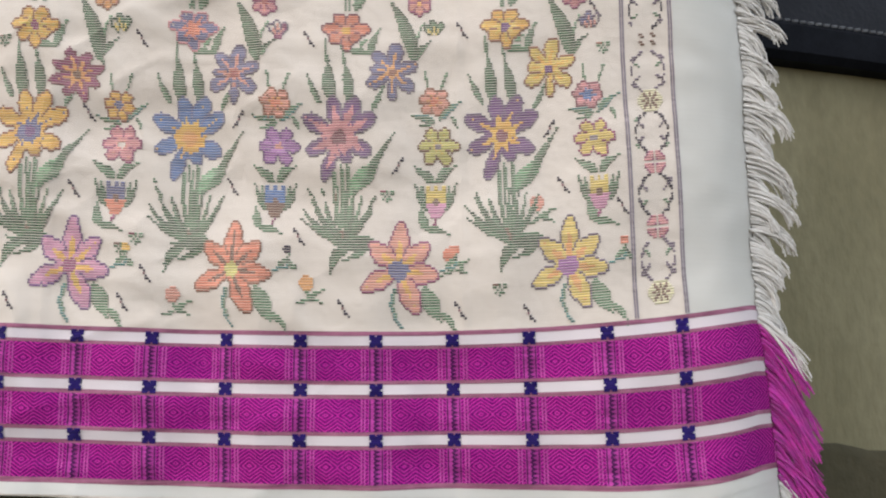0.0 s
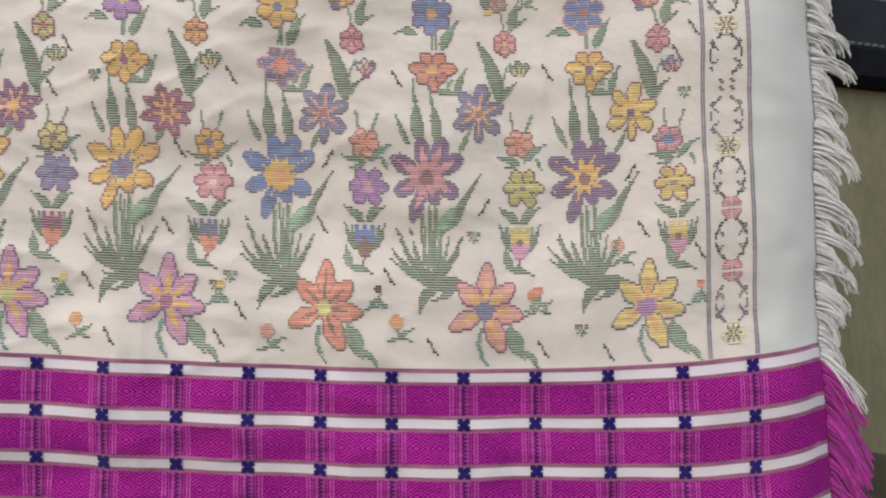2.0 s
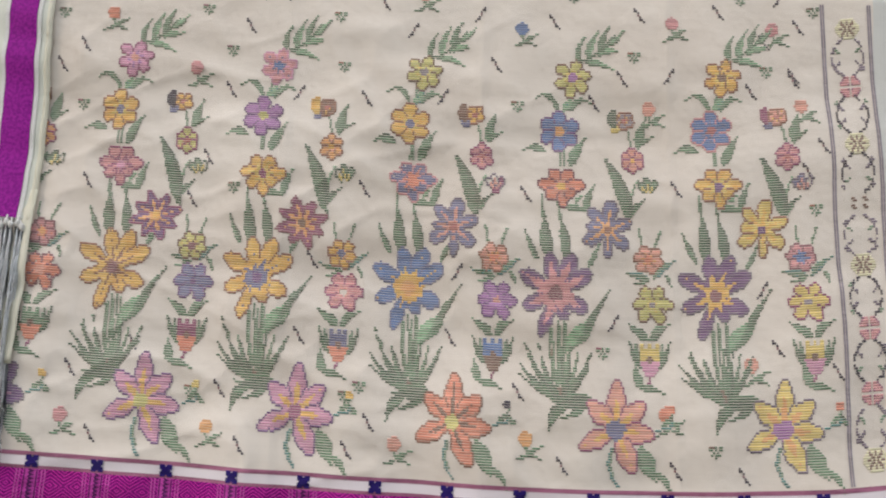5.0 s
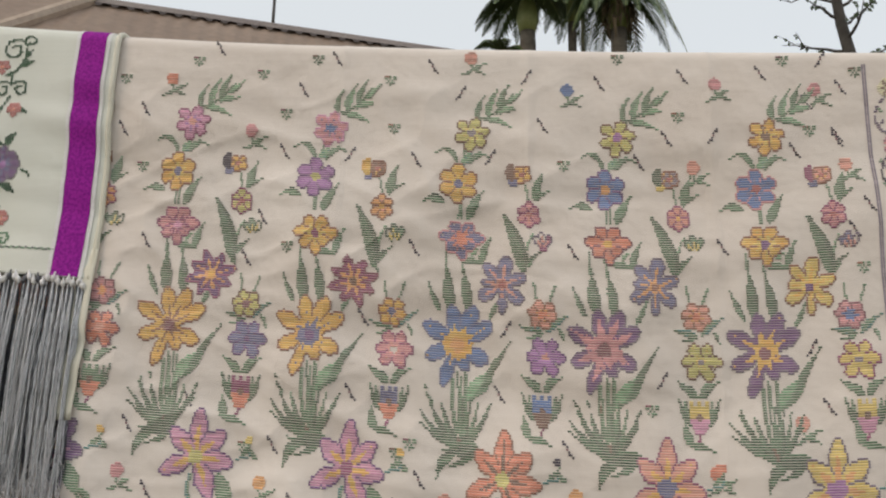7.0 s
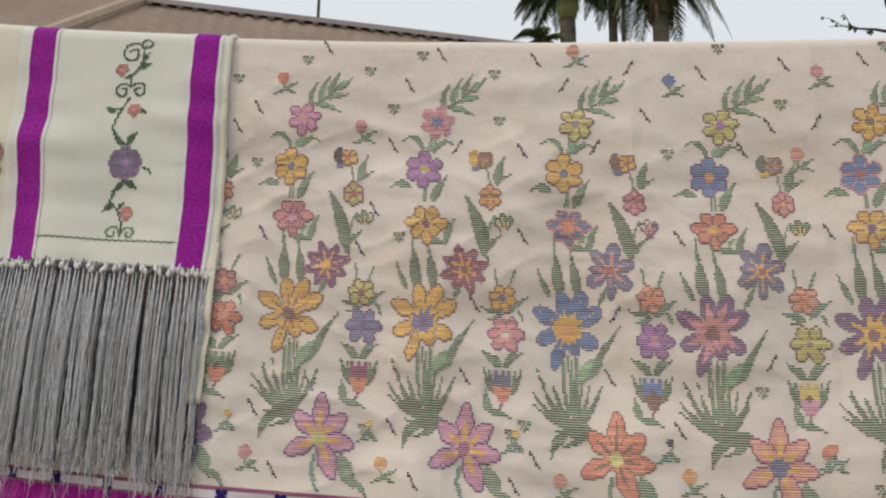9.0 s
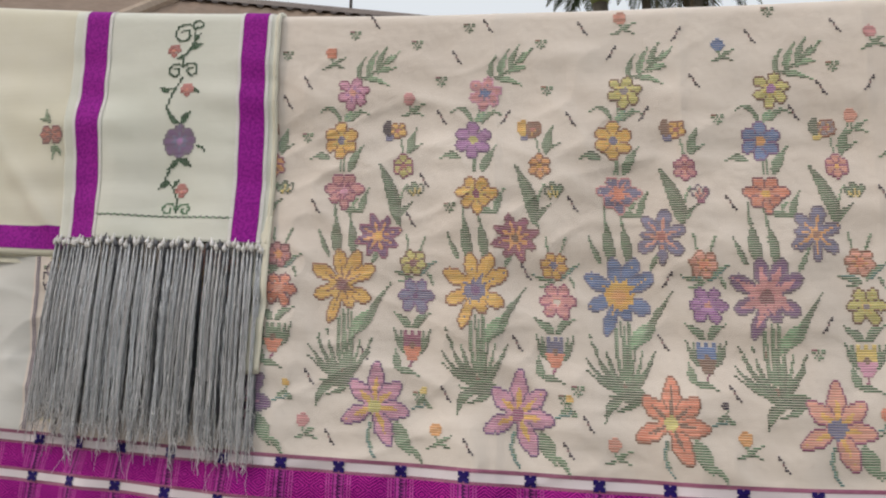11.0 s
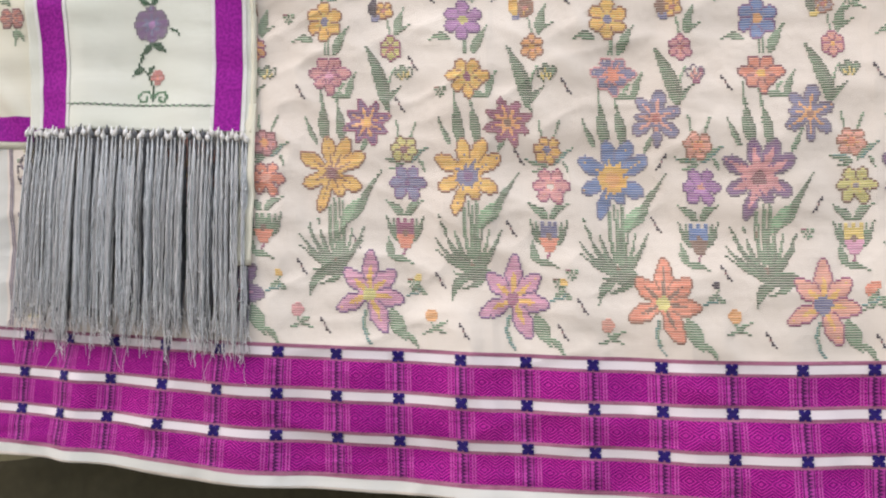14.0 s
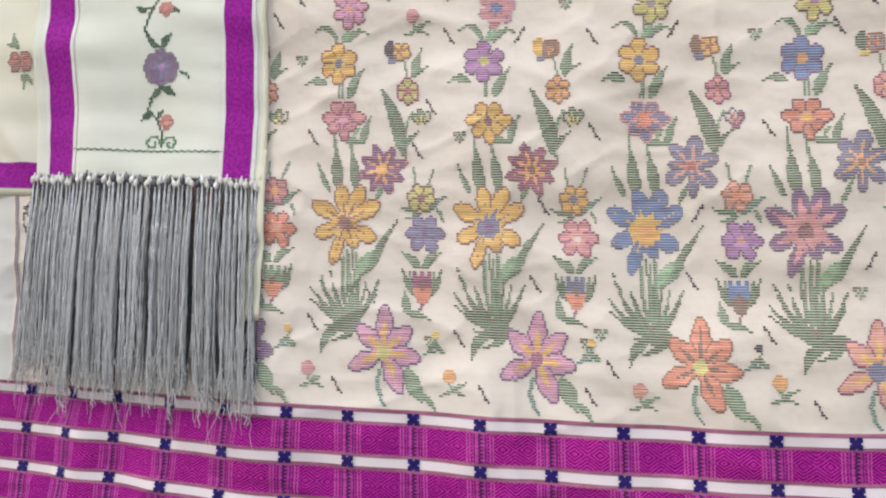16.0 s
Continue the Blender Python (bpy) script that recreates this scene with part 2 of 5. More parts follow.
# ---------------------------------------------------------------- mesh helpers
class Soup:
    """Vertices and faces gathered for one mesh, with a material per face."""

    def __init__(self):
        self.v, self.f, self.m, self.mats = [], [], [], []

    def slot(self, mat):
        if mat not in self.mats:
            self.mats.append(mat)
        return self.mats.index(mat)

    def face(self, pts, mat):
        n = len(self.v)
        self.v += pts
        self.f.append(tuple(range(n, n + len(pts))))
        self.m.append(self.slot(mat))

    def sheet(self, rows, mat, closed=False):
        """A grid of points as quads; closed joins each row's end to its start."""
        n, w, s = len(self.v), len(rows[0]), self.slot(mat)
        for r in rows:
            self.v += r
        for j in range(len(rows) - 1):
            for i in range(w if closed else w - 1):
                k = (i + 1) % w
                self.f.append((n + j * w + i, n + j * w + k, n + (j + 1) * w + k, n + (j + 1) * w + i))
                self.m.append(s)

    def tube(self, pts, radii, mat, sides=6, cap=True):
        rings, up = [], Vector((0.13, 0.31, 0.94))
        for i, p in enumerate(pts):
            d = (Vector(pts[min(i + 1, len(pts) - 1)]) - Vector(pts[max(i - 1, 0)])).normalized()
            ref = up if abs(d.dot(up)) < 0.9 else Vector((1, 0.2, 0))
            a = d.cross(ref).normalized()
            b = d.cross(a)
            rings.append([tuple(Vector(p) + radii[i] * (math.cos(2 * math.pi * k / sides) * a + math.sin(2 * math.pi * k / sides) * b)) for k in range(sides)])
        n = len(self.v)
        self.sheet(rings, mat, True)
        if cap:
            s = self.slot(mat)
            self.f += [tuple(range(n, n + sides))[::-1], tuple(range(n + (len(pts) - 1) * sides, n + len(pts) * sides))]
            self.m += [s, s]

    def box(self, lo, hi, mat, m=None):
        c = [Vector((x, y, z)) for x in (lo[0], hi[0]) for y in (lo[1], hi[1]) for z in (lo[2], hi[2])]
        if m is not None:
            c = [m @ p for p in c]
        n, s = len(self.v), self.slot(mat)
        self.v += [tuple(p) for p in c]
        for q in ((0, 1, 3, 2), (4, 6, 7, 5), (0, 4, 5, 1), (2, 3, 7, 6), (0, 2, 6, 4), (1, 5, 7, 3)):
            self.f.append(tuple(n + k for k in q))
            self.m.append(s)

    def mesh(self, name, smooth=False):
        me = bpy.data.meshes.new(name)
        me.from_pydata(self.v, [], self.f)
        for mat in self.mats:
            me.materials.append(mat)
        me.polygons.foreach_set("material_index", self.m)
        me.polygons.foreach_set("use_smooth", [smooth] * len(self.f))
        me.update()
        return me


def part(name, soup, parent=None, label="", smooth=False):
    ob = new(name, soup.mesh(name, smooth))
    if parent:
        ob.parent = parent
    if label:
        ob["label"] = label
    return ob


def thing(name, label, category, group="", kind=""):
    return tagged(new(name), label, category, group, kind)


def smooth_step(a, b, x):
    t = min(1.0, max(0.0, (x - a) / (b - a)))
    return t * t * (3 - 2 * t)


# ---------------------------------------------------------------- the shape of the hanging cloths
Y0 = 1.300
BASE_FIT = np.polyfit([-1.60, -1.25, -1.02, -0.80, -0.58, -0.30, 0.0, 0.12, 0.25, 0.38, 0.45],
                      [1.257, 1.233, 1.220, 1.206, 1.195, 1.183, 1.178, 1.178, 1.184, 1.196, 1.206], 4)
TOP_FIT = np.polyfit([-1.57, -1.31, -1.08, -0.75, -0.37, 0.34], [2.136, 2.108, 2.091, 2.066, 2.052, 2.037], 3)


def poly(c, x):
    r = 0.0
    for k in c:
        r = r * x + k
    return float(r)


def base_z(u):
    return poly(BASE_FIT, max(-1.75, min(0.5, u)))


def top_z(u):
    return poly(TOP_FIT, max(-1.75, min(0.45, u)))


def folds(u, v, fine=True):
    """How far the cloth stands behind (+) or before (-) its mean plane."""
    low = smooth_step(0.85, -0.1, v)
    y = 0.007 * low * math.sin(2 * math.pi * (u + 0.05 * v) / 0.46 + 0.8) + 0.004 * low * math.sin(2 * math.pi * u / 0.19 + 2.0)
    y += 0.016 * noise.noise((u * 3.2, v * 6.5, 1.7)) * smooth_step(0.9, 0.6, v)
    y += 0.0075 * noise.noise((u * 7.0 + v * 3.0, v * 17.0, 5.1)) * smooth_step(0.25, -0.2, u) * smooth_step(0.9, 0.7, v)
    if not fine:
        return y + 0.030 * smooth_step(-1.39, -1.47, u) * low + 0.012 * max(0.0, (u + 1.0) / -0.6)
    y += 0.0024 * noise.noise((u * 17.0 + v * 5.0, v * 24.0, 11.0)) * smooth_step(0.88, 0.6, v)
    for k, (fx, fz, sl) in enumerate(((4.5, 7.5, 2.0), (6.0, 9.0, -3.0))):
        ridge = 1.0 - abs(noise.noise((u * fx + v * sl, v * fz, 20.0 + 7 * k)))
        y -= 0.0036 * ridge ** 9 * smooth_step(0.3, -0.5, u) * smooth_step(0.88, 0.65, v)      # sharper wrinkles
    y -= 0.0018 * sum(math.exp(-((u - k) / 0.007) ** 2) for k in (-0.63, -0.29, 0.03))      # pressed creases
    y += 0.030 * smooth_step(-1.39, -1.47, u) * low
    y += 3.0 * max(0.0, u - 0.37) ** 2
    y += 0.012 * max(0.0, (u + 1.0) / -0.6)
    return y


def on_cloth(u, v, off=0.0):
    """The place of a spot of the large cloth: u along it, v up from the top line of its border."""
    lean = 0.09 * min(0.0, v) * -smooth_step(-0.85, -1.15, u)
    drop = 0.975 + 0.10 * smooth_step(-0.05, 0.45, u) - 0.075 * smooth_step(-1.0, -1.4, u) if v < 0 else 1.0        # slack towards the fringed end, drawn up at the other
    sag = 14 * max(0.0, u - 0.515 + 0.12 * v) ** 2 if v < 0 else 0.0        # the corner bends down at the fringe
    return (u - lean, Y0 + folds(u, v) - off, base_z(u) + v * drop - sag)


def top_v(u):
    return top_z(u) - base_z(u)


def over_pole(front, lap, steps=8, r=0.026):
    """Points that carry a sheet from its front at the top over the pole and down behind it."""
    x, y, z = front
    pts = []
    for k in range(1, steps + 1):
        a = math.pi * k / steps
        pts.append((x, y + r * (1 - math.cos(a)), z + r * 0.9 * math.sin(a)))
    for k in range(1, 5):
        pts.append((x, y + 2 * r, z - lap * k / 4))
    return pts


# ---------------------------------------------------------------- embroidery drawn stitch by stitch
CX, CY = 0.0032, 0.0042
GREENS = {"green", "deep", "mint", "sage", "teal"}
PALES = {"gold", "yellow", "lime", "orange", "coral", "salmon", "pink", "rosepink"}


class Canvas:
    """Woven-in motifs on a grid of stitches over one cloth; each motif is a mesh of raised threads."""

    def __init__(self, place, parent, upright=False, ground=None):
        self.place, self.parent, self.upright = place, parent, upright
        self.taken = set()
        self.ground = ground or CLOTH

    def cells_in(self, x0, y0, x1, y1):
        cx, cy = (CY, CX) if self.upright else (CX, CY)
        for j in range(math.floor(y0 / cy), math.ceil(y1 / cy) + 1):
            for i in range(math.floor(x0 / cx), math.ceil(x1 / cx) + 1):
                yield i, j, (i + 0.5) * cx, (j + 0.5) * cy

    def weave(self, soup, cells, run, gap, x0=0.0, y0=0.0, ground=None):
        """Cells as one welded mesh: a raised thread along each row, with a strip of ground cloth left between the rows."""
        known = {}

        def vertex(a, row, k, half):
            key = (a, row, k) if k < 4 else (a, row + 1, 0)
            if key not in known:
                shift = (0.0, 0.5 - half, 0.5, 0.5 + half, 1.0)[k]
                t, m = x0 + a * run, y0 + (row + shift) * gap
                off = (0.0007, 0.0010, 0.0018, 0.0010, 0.0007)[k]
                known[key] = len(soup.v)
                soup.v.append(self.place(m, t, off) if self.upright else self.place(t, m, off))
            return known[key]

        for (i, j), c in cells.items():
            a, row = (j, i) if self.upright else (i, j)
            half = 0.44 if self.upright else 0.34 if c in GREENS else 0.44 if c in PALES else 0.41
            slots = soup.slot(ground or self.ground), soup.slot(THREADS[c])
            for k in range(4):
                soup.f.append((vertex(a, row, k, half), vertex(a + 1, row, k, half), vertex(a + 1, row, k + 1, half), vertex(a, row, k + 1, half)))
                soup.m.append(slots[k in (1, 2)])

    @staticmethod
    def pieces(cells):
        """Splits cells into groups that touch, the largest first."""
        left, groups = set(cells), []
        while left:
            todo, group = [left.pop()], {}
            while todo:
                i, j = todo.pop()
                group[i, j] = cells[i, j]
                for q in [(i + a, j + b) for a in (-1, 0, 1) for b in (-1, 0, 1)]:
                    if q in left:
                        left.discard(q)
                        todo.append(q)
            groups.append(dict(sorted(group.items())))
        return sorted(groups, key=lambda g: (-len(g), min(g)))

    def emit(self, name, cells, centre=(), label=""):
        """cells: {(i, j): colour}. Colours in centre go to a part of their own. What an earlier motif covers is left out."""
        cells = {k: c for k, c in cells.items() if k not in self.taken}
        self.taken.update(cells)
        run, gap = CX, CY
        heart = {k: c for k, c in cells.items() if c in centre}
        first = None
        for group in self.pieces({k: c for k, c in cells.items() if k not in heart}):
            if len(group) < 3 and name != "stitch_dash":
                continue
            soup = Soup()
            self.weave(soup, group, run, gap)
            ob = part(name, soup, self.parent, label)
            first = first or ob
        for group in self.pieces(heart)[:1]:
            soup = Soup()
            self.weave(soup, group, run, gap)
            part("flower_centre" if first else name, soup, first or self.parent)
        return first

    def flower(self, u, v, petals, petal, inner, centre, edge, heart=0.009, streak=0.5, fill=0.35, core=0.0, tip="round", gap=0.3, name="flower"):
        """Petals as (angle, length, half width) in degrees and millimetres, each with a worked edge; the inner colour runs out from the heart."""
        cells, own = {}, {}
        r = max(p[1] for p in petals) / 1000
        for i, j, x, y in self.cells_in(u - 1.05 * r, v - 1.05 * r, u + 1.05 * r, v + 1.05 * r):
            dx, dy = (x - u) * 1000, (y - v) * 1000
            best = None
            for n, (a, long, half) in enumerate(petals):
                ca, sa = math.cos(radians(a)), math.sin(radians(a))
                al, ac = dx * ca + dy * sa, abs(dy * ca - dx * sa) + 1.1 * noise.noise((i * 0.6, j * 0.6, n))
                t = al / long
                if 0 < t < 1:
                    if tip == "round":
                        w = half * (max(0.40, t / 0.60) ** 0.6 if t < 0.60 else math.sqrt(1 - ((t - 0.60) / 0.40) ** 2))
                    else:
                        w = half * (max(0.40, t / 0.52) ** 0.6 if t < 0.52 else ((1 - t) / 0.48) ** 0.46)
                    if ac < w and (best is None or w - ac > best[3]):
                        best = (t, ac / w, n, w - ac)
            d = math.hypot(dx, dy) / 1000
            if d < heart * (1 + 0.3 * noise.noise((i * 0.7, j * 0.7, 5.0))):
                cells[i, j] = centre
            elif d < core * (1 + 0.45 * noise.noise((i * 0.5, j * 0.5, 3.1))):
                cells[i, j] = inner
            elif best:
                t, across, n, _ = best
                ray = fill * min(1.0, 2.2 * (1 - t / streak)) if t < streak else 0.0
                cells[i, j] = inner if across < ray * (1 + 0.5 * noise.noise((i * 0.9, j * 0.9, 7.7))) else petal
                own[i, j] = (n, t)
        out = dict(cells)
        for k, (n, t) in own.items():
            for a, b in ((1, 0), (-1, 0), (0, 1), (0, -1)):
                q = (k[0] + a, k[1] + b)
                if q not in cells or (t > gap and q in own and own[q][0] > n):
                    out[k] = edge
        return self.emit(name, out, (centre,))

    def leaf(self, pts, width, colour="green", rim="deep", name="leaf"):
        """A blade along a bent line of two or three points, widest before its middle."""
        if len(pts) == 2:
            (ax, ay), (bx, by) = pts
            pts = [pts[0], ((ax + bx) / 2 - 0.12 * (by - ay), (ay + by) / 2 + 0.12 * (bx - ax)), pts[1]]
        line = []
        for k in range(25):
            t = k / 24
            line.append(tuple((1 - t) ** 2 * a + 2 * t * (1 - t) * b + t * t * c for a, b, c in zip(*pts)))
        xs, ys = [p[0] for p in line], [p[1] for p in line]
        cells = {}
        for i, j, x, y in self.cells_in(min(xs) - width, min(ys) - width, max(xs) + width, max(ys) + width):
            k, d = min(((k, (x - p[0]) ** 2 + (y - p[1]) ** 2) for k, p in enumerate(line)), key=lambda e: e[1])
            t = k / 24
            w = max(0.0019, width * math.sin(math.pi * min(1.0, 0.12 + 0.88 * t ** 0.75)))
            if math.sqrt(d) < w:
                side = (line[min(24, k + 1)][0] - line[max(0, k - 1)][0]) * (y - line[k][1]) - (line[min(24, k + 1)][1] - line[max(0, k - 1)][1]) * (x - line[k][0])
                cells[i, j] = rim if side < -0.25 * w * width or (j * 5 + i) % 9 == 0 else colour
        return self.emit(name, cells)

    def stem(self, pts, colour="sage", dashed=False, name="stem"):
        cells = {}
        for (ax, ay), (bx, by) in zip(pts, pts[1:]):
            n = max(2, int(math.hypot(bx - ax, by - ay) / 0.0012))
            for k in range(n + 1):
                x, y = ax + (bx - ax) * k / n, ay + (by - ay) * k / n
                cx, cy = (CY, CX) if self.upright else (CX, CY)
                i, j = math.floor(x / cx), math.floor(y / cy)
                if dashed and (i + j) % 6 == 0:
                    continue
                cells[i, j] = colour
        return self.emit(name, cells)

    def blob(self, u, v, rx, ry, colour, name="bud", keep=None):
        cells = {}
        for i, j, x, y in self.cells_in(u - rx, v - ry, u + rx, v + ry):
            if ((x - u) / rx) ** 2 + ((y - v) / ry) ** 2 < 1 and (keep is None or keep(x - u, y - v)):
                cells[i, j] = colour
        return self.emit(name, cells)

    def dash(self, u, v, way=-1, length=0.028):
        """A short stepped slanting stitch line."""
        cells = {}
        n = round(length / CY)
        i0, j0 = math.floor(u / CX), math.floor(v / CY)
        for k in range(n):
            o = k - n // 2
            for q in range(math.floor(o * 0.85), math.floor((o + 1) * 0.85) + k % 2):
                cells[i0 + way * q, j0 + o] = "ink" if k != 3 else "maroon"
        self.emit("stitch_dash", cells)

    def sprig(self, u, v, colours=("sage", "maroon")):
        cells = {}
        i0, j0 = math.floor(u / CX), math.floor(v / CY)
        for a, b in ((-3, 2), (-2, 1), (-1, 0), (0, -1), (1, 0), (2, 2), (2, 1), (-2, 2), (-1, 2), (0, -2), (-3, 1), (3, 2), (0, 1), (0, 2), (-2, -1), (2, -1), (3, 1), (1, -1)):
            cells[i0 + a, j0 + b] = colours[1] if b > 1 and a < 0 else colours[0]
        self.emit("sprig", cells)

    def small_bud(self, u, v, colour):
        """A round bud over two crossed leaves."""
        self.blob(u, v, 0.0115, 0.0125, colour, name="bud")
        self.stem([(u, v - 0.012), (u + 0.004, v - 0.024)], "sage")
        self.leaf([(u + 0.004, v - 0.024), (u + 0.028, v - 0.010)], 0.0042, "sage", "green")
        self.leaf([(u + 0.004, v - 0.024), (u + 0.026, v - 0.032)], 0.0036, "sage", "deep")
        self.leaf([(u + 0.002, v - 0.024), (u - 0.016, v - 0.033)], 0.0038, "sage", "deep")


# ---------------------------------------------------------------- ground, wall and pole
def build_ground():
    s = Soup()
    n = 40
    rows = []
    for j in range(n + 1):
        row = []
        for i in range(n + 1):
            a, b = 2 * i / n - 1, 2 * j / n - 1
            x, y = 3000 * a ** 5 + 6 * a, 3000 * b ** 5 + 6 * b
            row.append((x, y, 0.02 * noise.noise((x, y, 0.3)) - 0.02))
        rows.append(row)
    s.sheet(rows, EARTH)
    tagged(part("ground", s, smooth=True), "bare packed brown earth yard", "ground", kind="structure")


WALL_TURN = Matrix.Translation((0.42, 1.62, 0)) @ Matrix.Rotation(radians(18), 4, "Z")


def build_wall():
    """A mossy plastered yard wall: a run behind the cloth and one that turns away beyond its fringed end."""
    s = Soup()
    for m, x0, x1 in ((Matrix.Identity(4), -4.0, 0.42), (WALL_TURN, 0.0, 3.2)):
        rows, z0 = [], -0.05
        y = 1.62 if x0 < -1 else 0.0
        nx, nz = round((x1 - x0) / 0.06), 30
        for k in range(nz + 1):
            rows.append([tuple(m @ Vector((x0 + (x1 - x0) * i / nx, y + 0.006 * noise.noise((x0 + i * 0.21, k * 0.3, 2.2)), z0 + 1.82 * k / nz))) for i in range(nx + 1)])
        s.sheet(rows, PLASTER)
        s.sheet([rows[-1], [tuple(Vector(p) + m.to_3x3() @ Vector((0, 0.14, 0))) for p in rows[-1]], [tuple(Vector(p) + m.to_3x3() @ Vector((0, 0.14, 0))) for p in rows[0]]], PLASTER)
    # behind the cloth the plinth's dark colour also stands in for hem shade
    base = Soup()
    for m, x0, x1, y in ((Matrix.Identity(4), -4.0, 0.43, 1.62), (WALL_TURN, 0.0, 3.2, 0.0)):
        rows = []
        for i in range(81):
            x = x0 + (x1 - x0) * i / 80
            h = (0.95 if y else 0.945) + 0.030 * noise.noise((x * 4.5, y, 4.0)) + 0.012 * noise.noise((x * 21.0, y, 4.0))
            rows.append([tuple(m @ Vector((x, y + dy, z))) for dy, z in ((-0.03, -0.05), (-0.026, 0.5 * h), (-0.024, h - 0.02), (-0.012, h), (0.012, h + 0.004))])
        base.sheet(rows, DAMP_SHADE)
    wall = tagged(part("wall_yard", s, smooth=False), "olive weathered plaster yard wall with damp stains", "wall", kind="structure")
    part("plinth", base, wall, "dark damp mossy plinth with hem shade in its colour", True)
    return wall


def build_coping():
    """The thick black padded rail that lies along the wall's head, with a beaded seam."""
    body, seam = Soup(), Soup()
    prof = [(-0.035, 0.0), (-0.05, 0.015), (-0.05, 0.075), (-0.042, 0.088), (-0.03, 0.20), (0.01, 0.235), (0.12, 0.235), (0.16, 0.20), (0.16, 0.0)]
    rows = []
    for i in range(61):
        x = -0.12 + 3.2 * i / 60
        rows.append([tuple(WALL_TURN @ Vector((x, y + 0.003 * noise.noise((x * 3, 0, z * 9)), 1.762 + z + 0.004 * noise.noise((x * 2, 1, 0))))) for y, z in prof])
    body.sheet(rows, BLACK, True)
    grey = body.slot(GREY_TOP)
    for k in range(60 * len(prof)):
        if 3 <= k % len(prof) <= 6:
            body.m[k] = grey
    for e in (rows[0], rows[-1][::-1]):
        body.face(list(e), BLACK)
    for i in range(150):
        x = -0.10 + 0.021 * i
        a = WALL_TURN @ Vector((x, -0.047, 1.762 + 0.086))
        b = WALL_TURN @ Vector((x + 0.013, -0.047, 1.762 + 0.088))
        seam.tube([tuple(a), tuple(b)], [0.0035, 0.0035], SEAM, 5)
    ob = tagged(part("padded_rail", body, smooth=False), "thick black padded rail along the wall top", "rail")
    part("seam", seam, ob, "raised grey stitched seam")


def build_pole():
    """The bamboo pole inside the folds, on two posts out of the cloths' way."""
    pole = thing("bamboo_pole", "long yellowed bamboo drying pole under the cloths", "pole")
    s = Soup()
    pts, radii = [], []
    for i in range(101):
        x = -3.3 + 4.4 * i / 100
        zt = top_z(x) + (0.045 * (-1.75 - x) if x < -1.75 else 0.0)
        pts.append((x, Y0 + 0.040, zt - 0.022))
        radii.append(0.0195 if i % 9 else 0.0225)
    s.tube(pts, radii, BAMBOO, 10)
    part("culm", s, pole, smooth=True)
    for x in (-3.2, 1.02):
        q = Soup()
        z = top_z(x) + (0.045 * (-1.75 - x) if x < -1.75 else 0.0) - 0.02
        q.tube([(x, Y0 + 0.05, -0.05), (x + 0.01, Y0 + 0.05, z * 0.5), (x, Y0 + 0.048, z)], [0.04, 0.037, 0.034], BAMBOO, 10)
        part("post", q, pole, smooth=True)


# ---------------------------------------------------------------- the large embroidered cloth
U_LEFT, U_RIGHT, V_HEM = -2.05, 0.54, -0.268


def right_end(v):
    """Where the fringed end lies, a little further out towards the top."""
    return 0.536 + (0.012 if v > 0 else -0.12) * max(-0.3, v) + 0.004 * noise.noise((v * 14.0, 0.4, 0.0))


def patch(u0, u1, v0, v1, off, mat, du=0.007, uvs=False, name="", parent=None, label=""):
    """A woven strip that lies on the cloth, with thin rims; its map runs in metres from its middle."""
    s = Soup()
    nu, nv = max(1, round((u1 - u0) / du)), max(1, round((v1 - v0) / 0.007))
    grid = [[on_cloth(u0 + (u1 - u0) * i / nu, v0 + (v1 - v0) * j / nv, off) for i in range(nu + 1)] for j in range(nv + 1)]
    s.sheet(grid, mat)
    ob = part(name, s, parent, label, True)
    if uvs:
        layer = ob.data.uv_layers.new(name="panel")
        flat = [((u1 - u0) * (i / nu - 0.5), (v1 - v0) * (j / nv - 0.5)) for j in range(nv + 1) for i in range(nu + 1)]
        for loop in ob.data.loops:
            layer.data[loop.index].uv = flat[loop.vertex_index]
    return ob


def build_sheet():
    s = Soup()
    cols = []
    nu, nv = 400, 190
    for i in range(nu + 1):
        f = i / nu
        col = []
        for j in range(nv + 1):
            v_top = top_v(U_LEFT + (U_RIGHT - U_LEFT) * f) - 0.022
            hem = V_HEM - 0.034 * smooth_step(0.58, 0.72, f) + 0.006 * noise.noise((f * 14, 0.3, 9.0))
            v = hem + (v_top - hem) * j / nv
            u = U_LEFT + (right_end(v) - U_LEFT) * f
            col.append(on_cloth(u, v))
        cols.append(col + over_pole(col[-1], 0.75))
    s.sheet(cols, CLOTH)
    plain, span = s.slot(PLAIN), len(cols[0]) - 1
    for i in range(nu):
        if not -1.568 < U_LEFT + (U_RIGHT - U_LEFT) * (i + 0.5) / nu < 0.387:
            s.m[i * span:(i + 1) * span] = [plain] * span
    ob = part("embroidered_cloth", s, smooth=True)
    sol = ob.modifiers.new("thickness", "SOLIDIFY")
    sol.thickness, sol.offset = 0.0012, 1.0
    return tagged(ob, "ivory handwoven cloth with embroidered flowers and magenta border over a pole", "cloth")


NODE_U = [0.373, 0.253, 0.132, 0.012, -0.107, -0.224, -0.340, -0.456, -0.572, -0.686, -0.800, -0.911, -1.016, -1.125, -1.234, -1.342, -1.436, -1.526, -1.62, -1.72, -1.82, -1.92]
ROWS_V = [(-0.028, -0.078), (-0.106, -0.157), (-0.184, -0.237)]


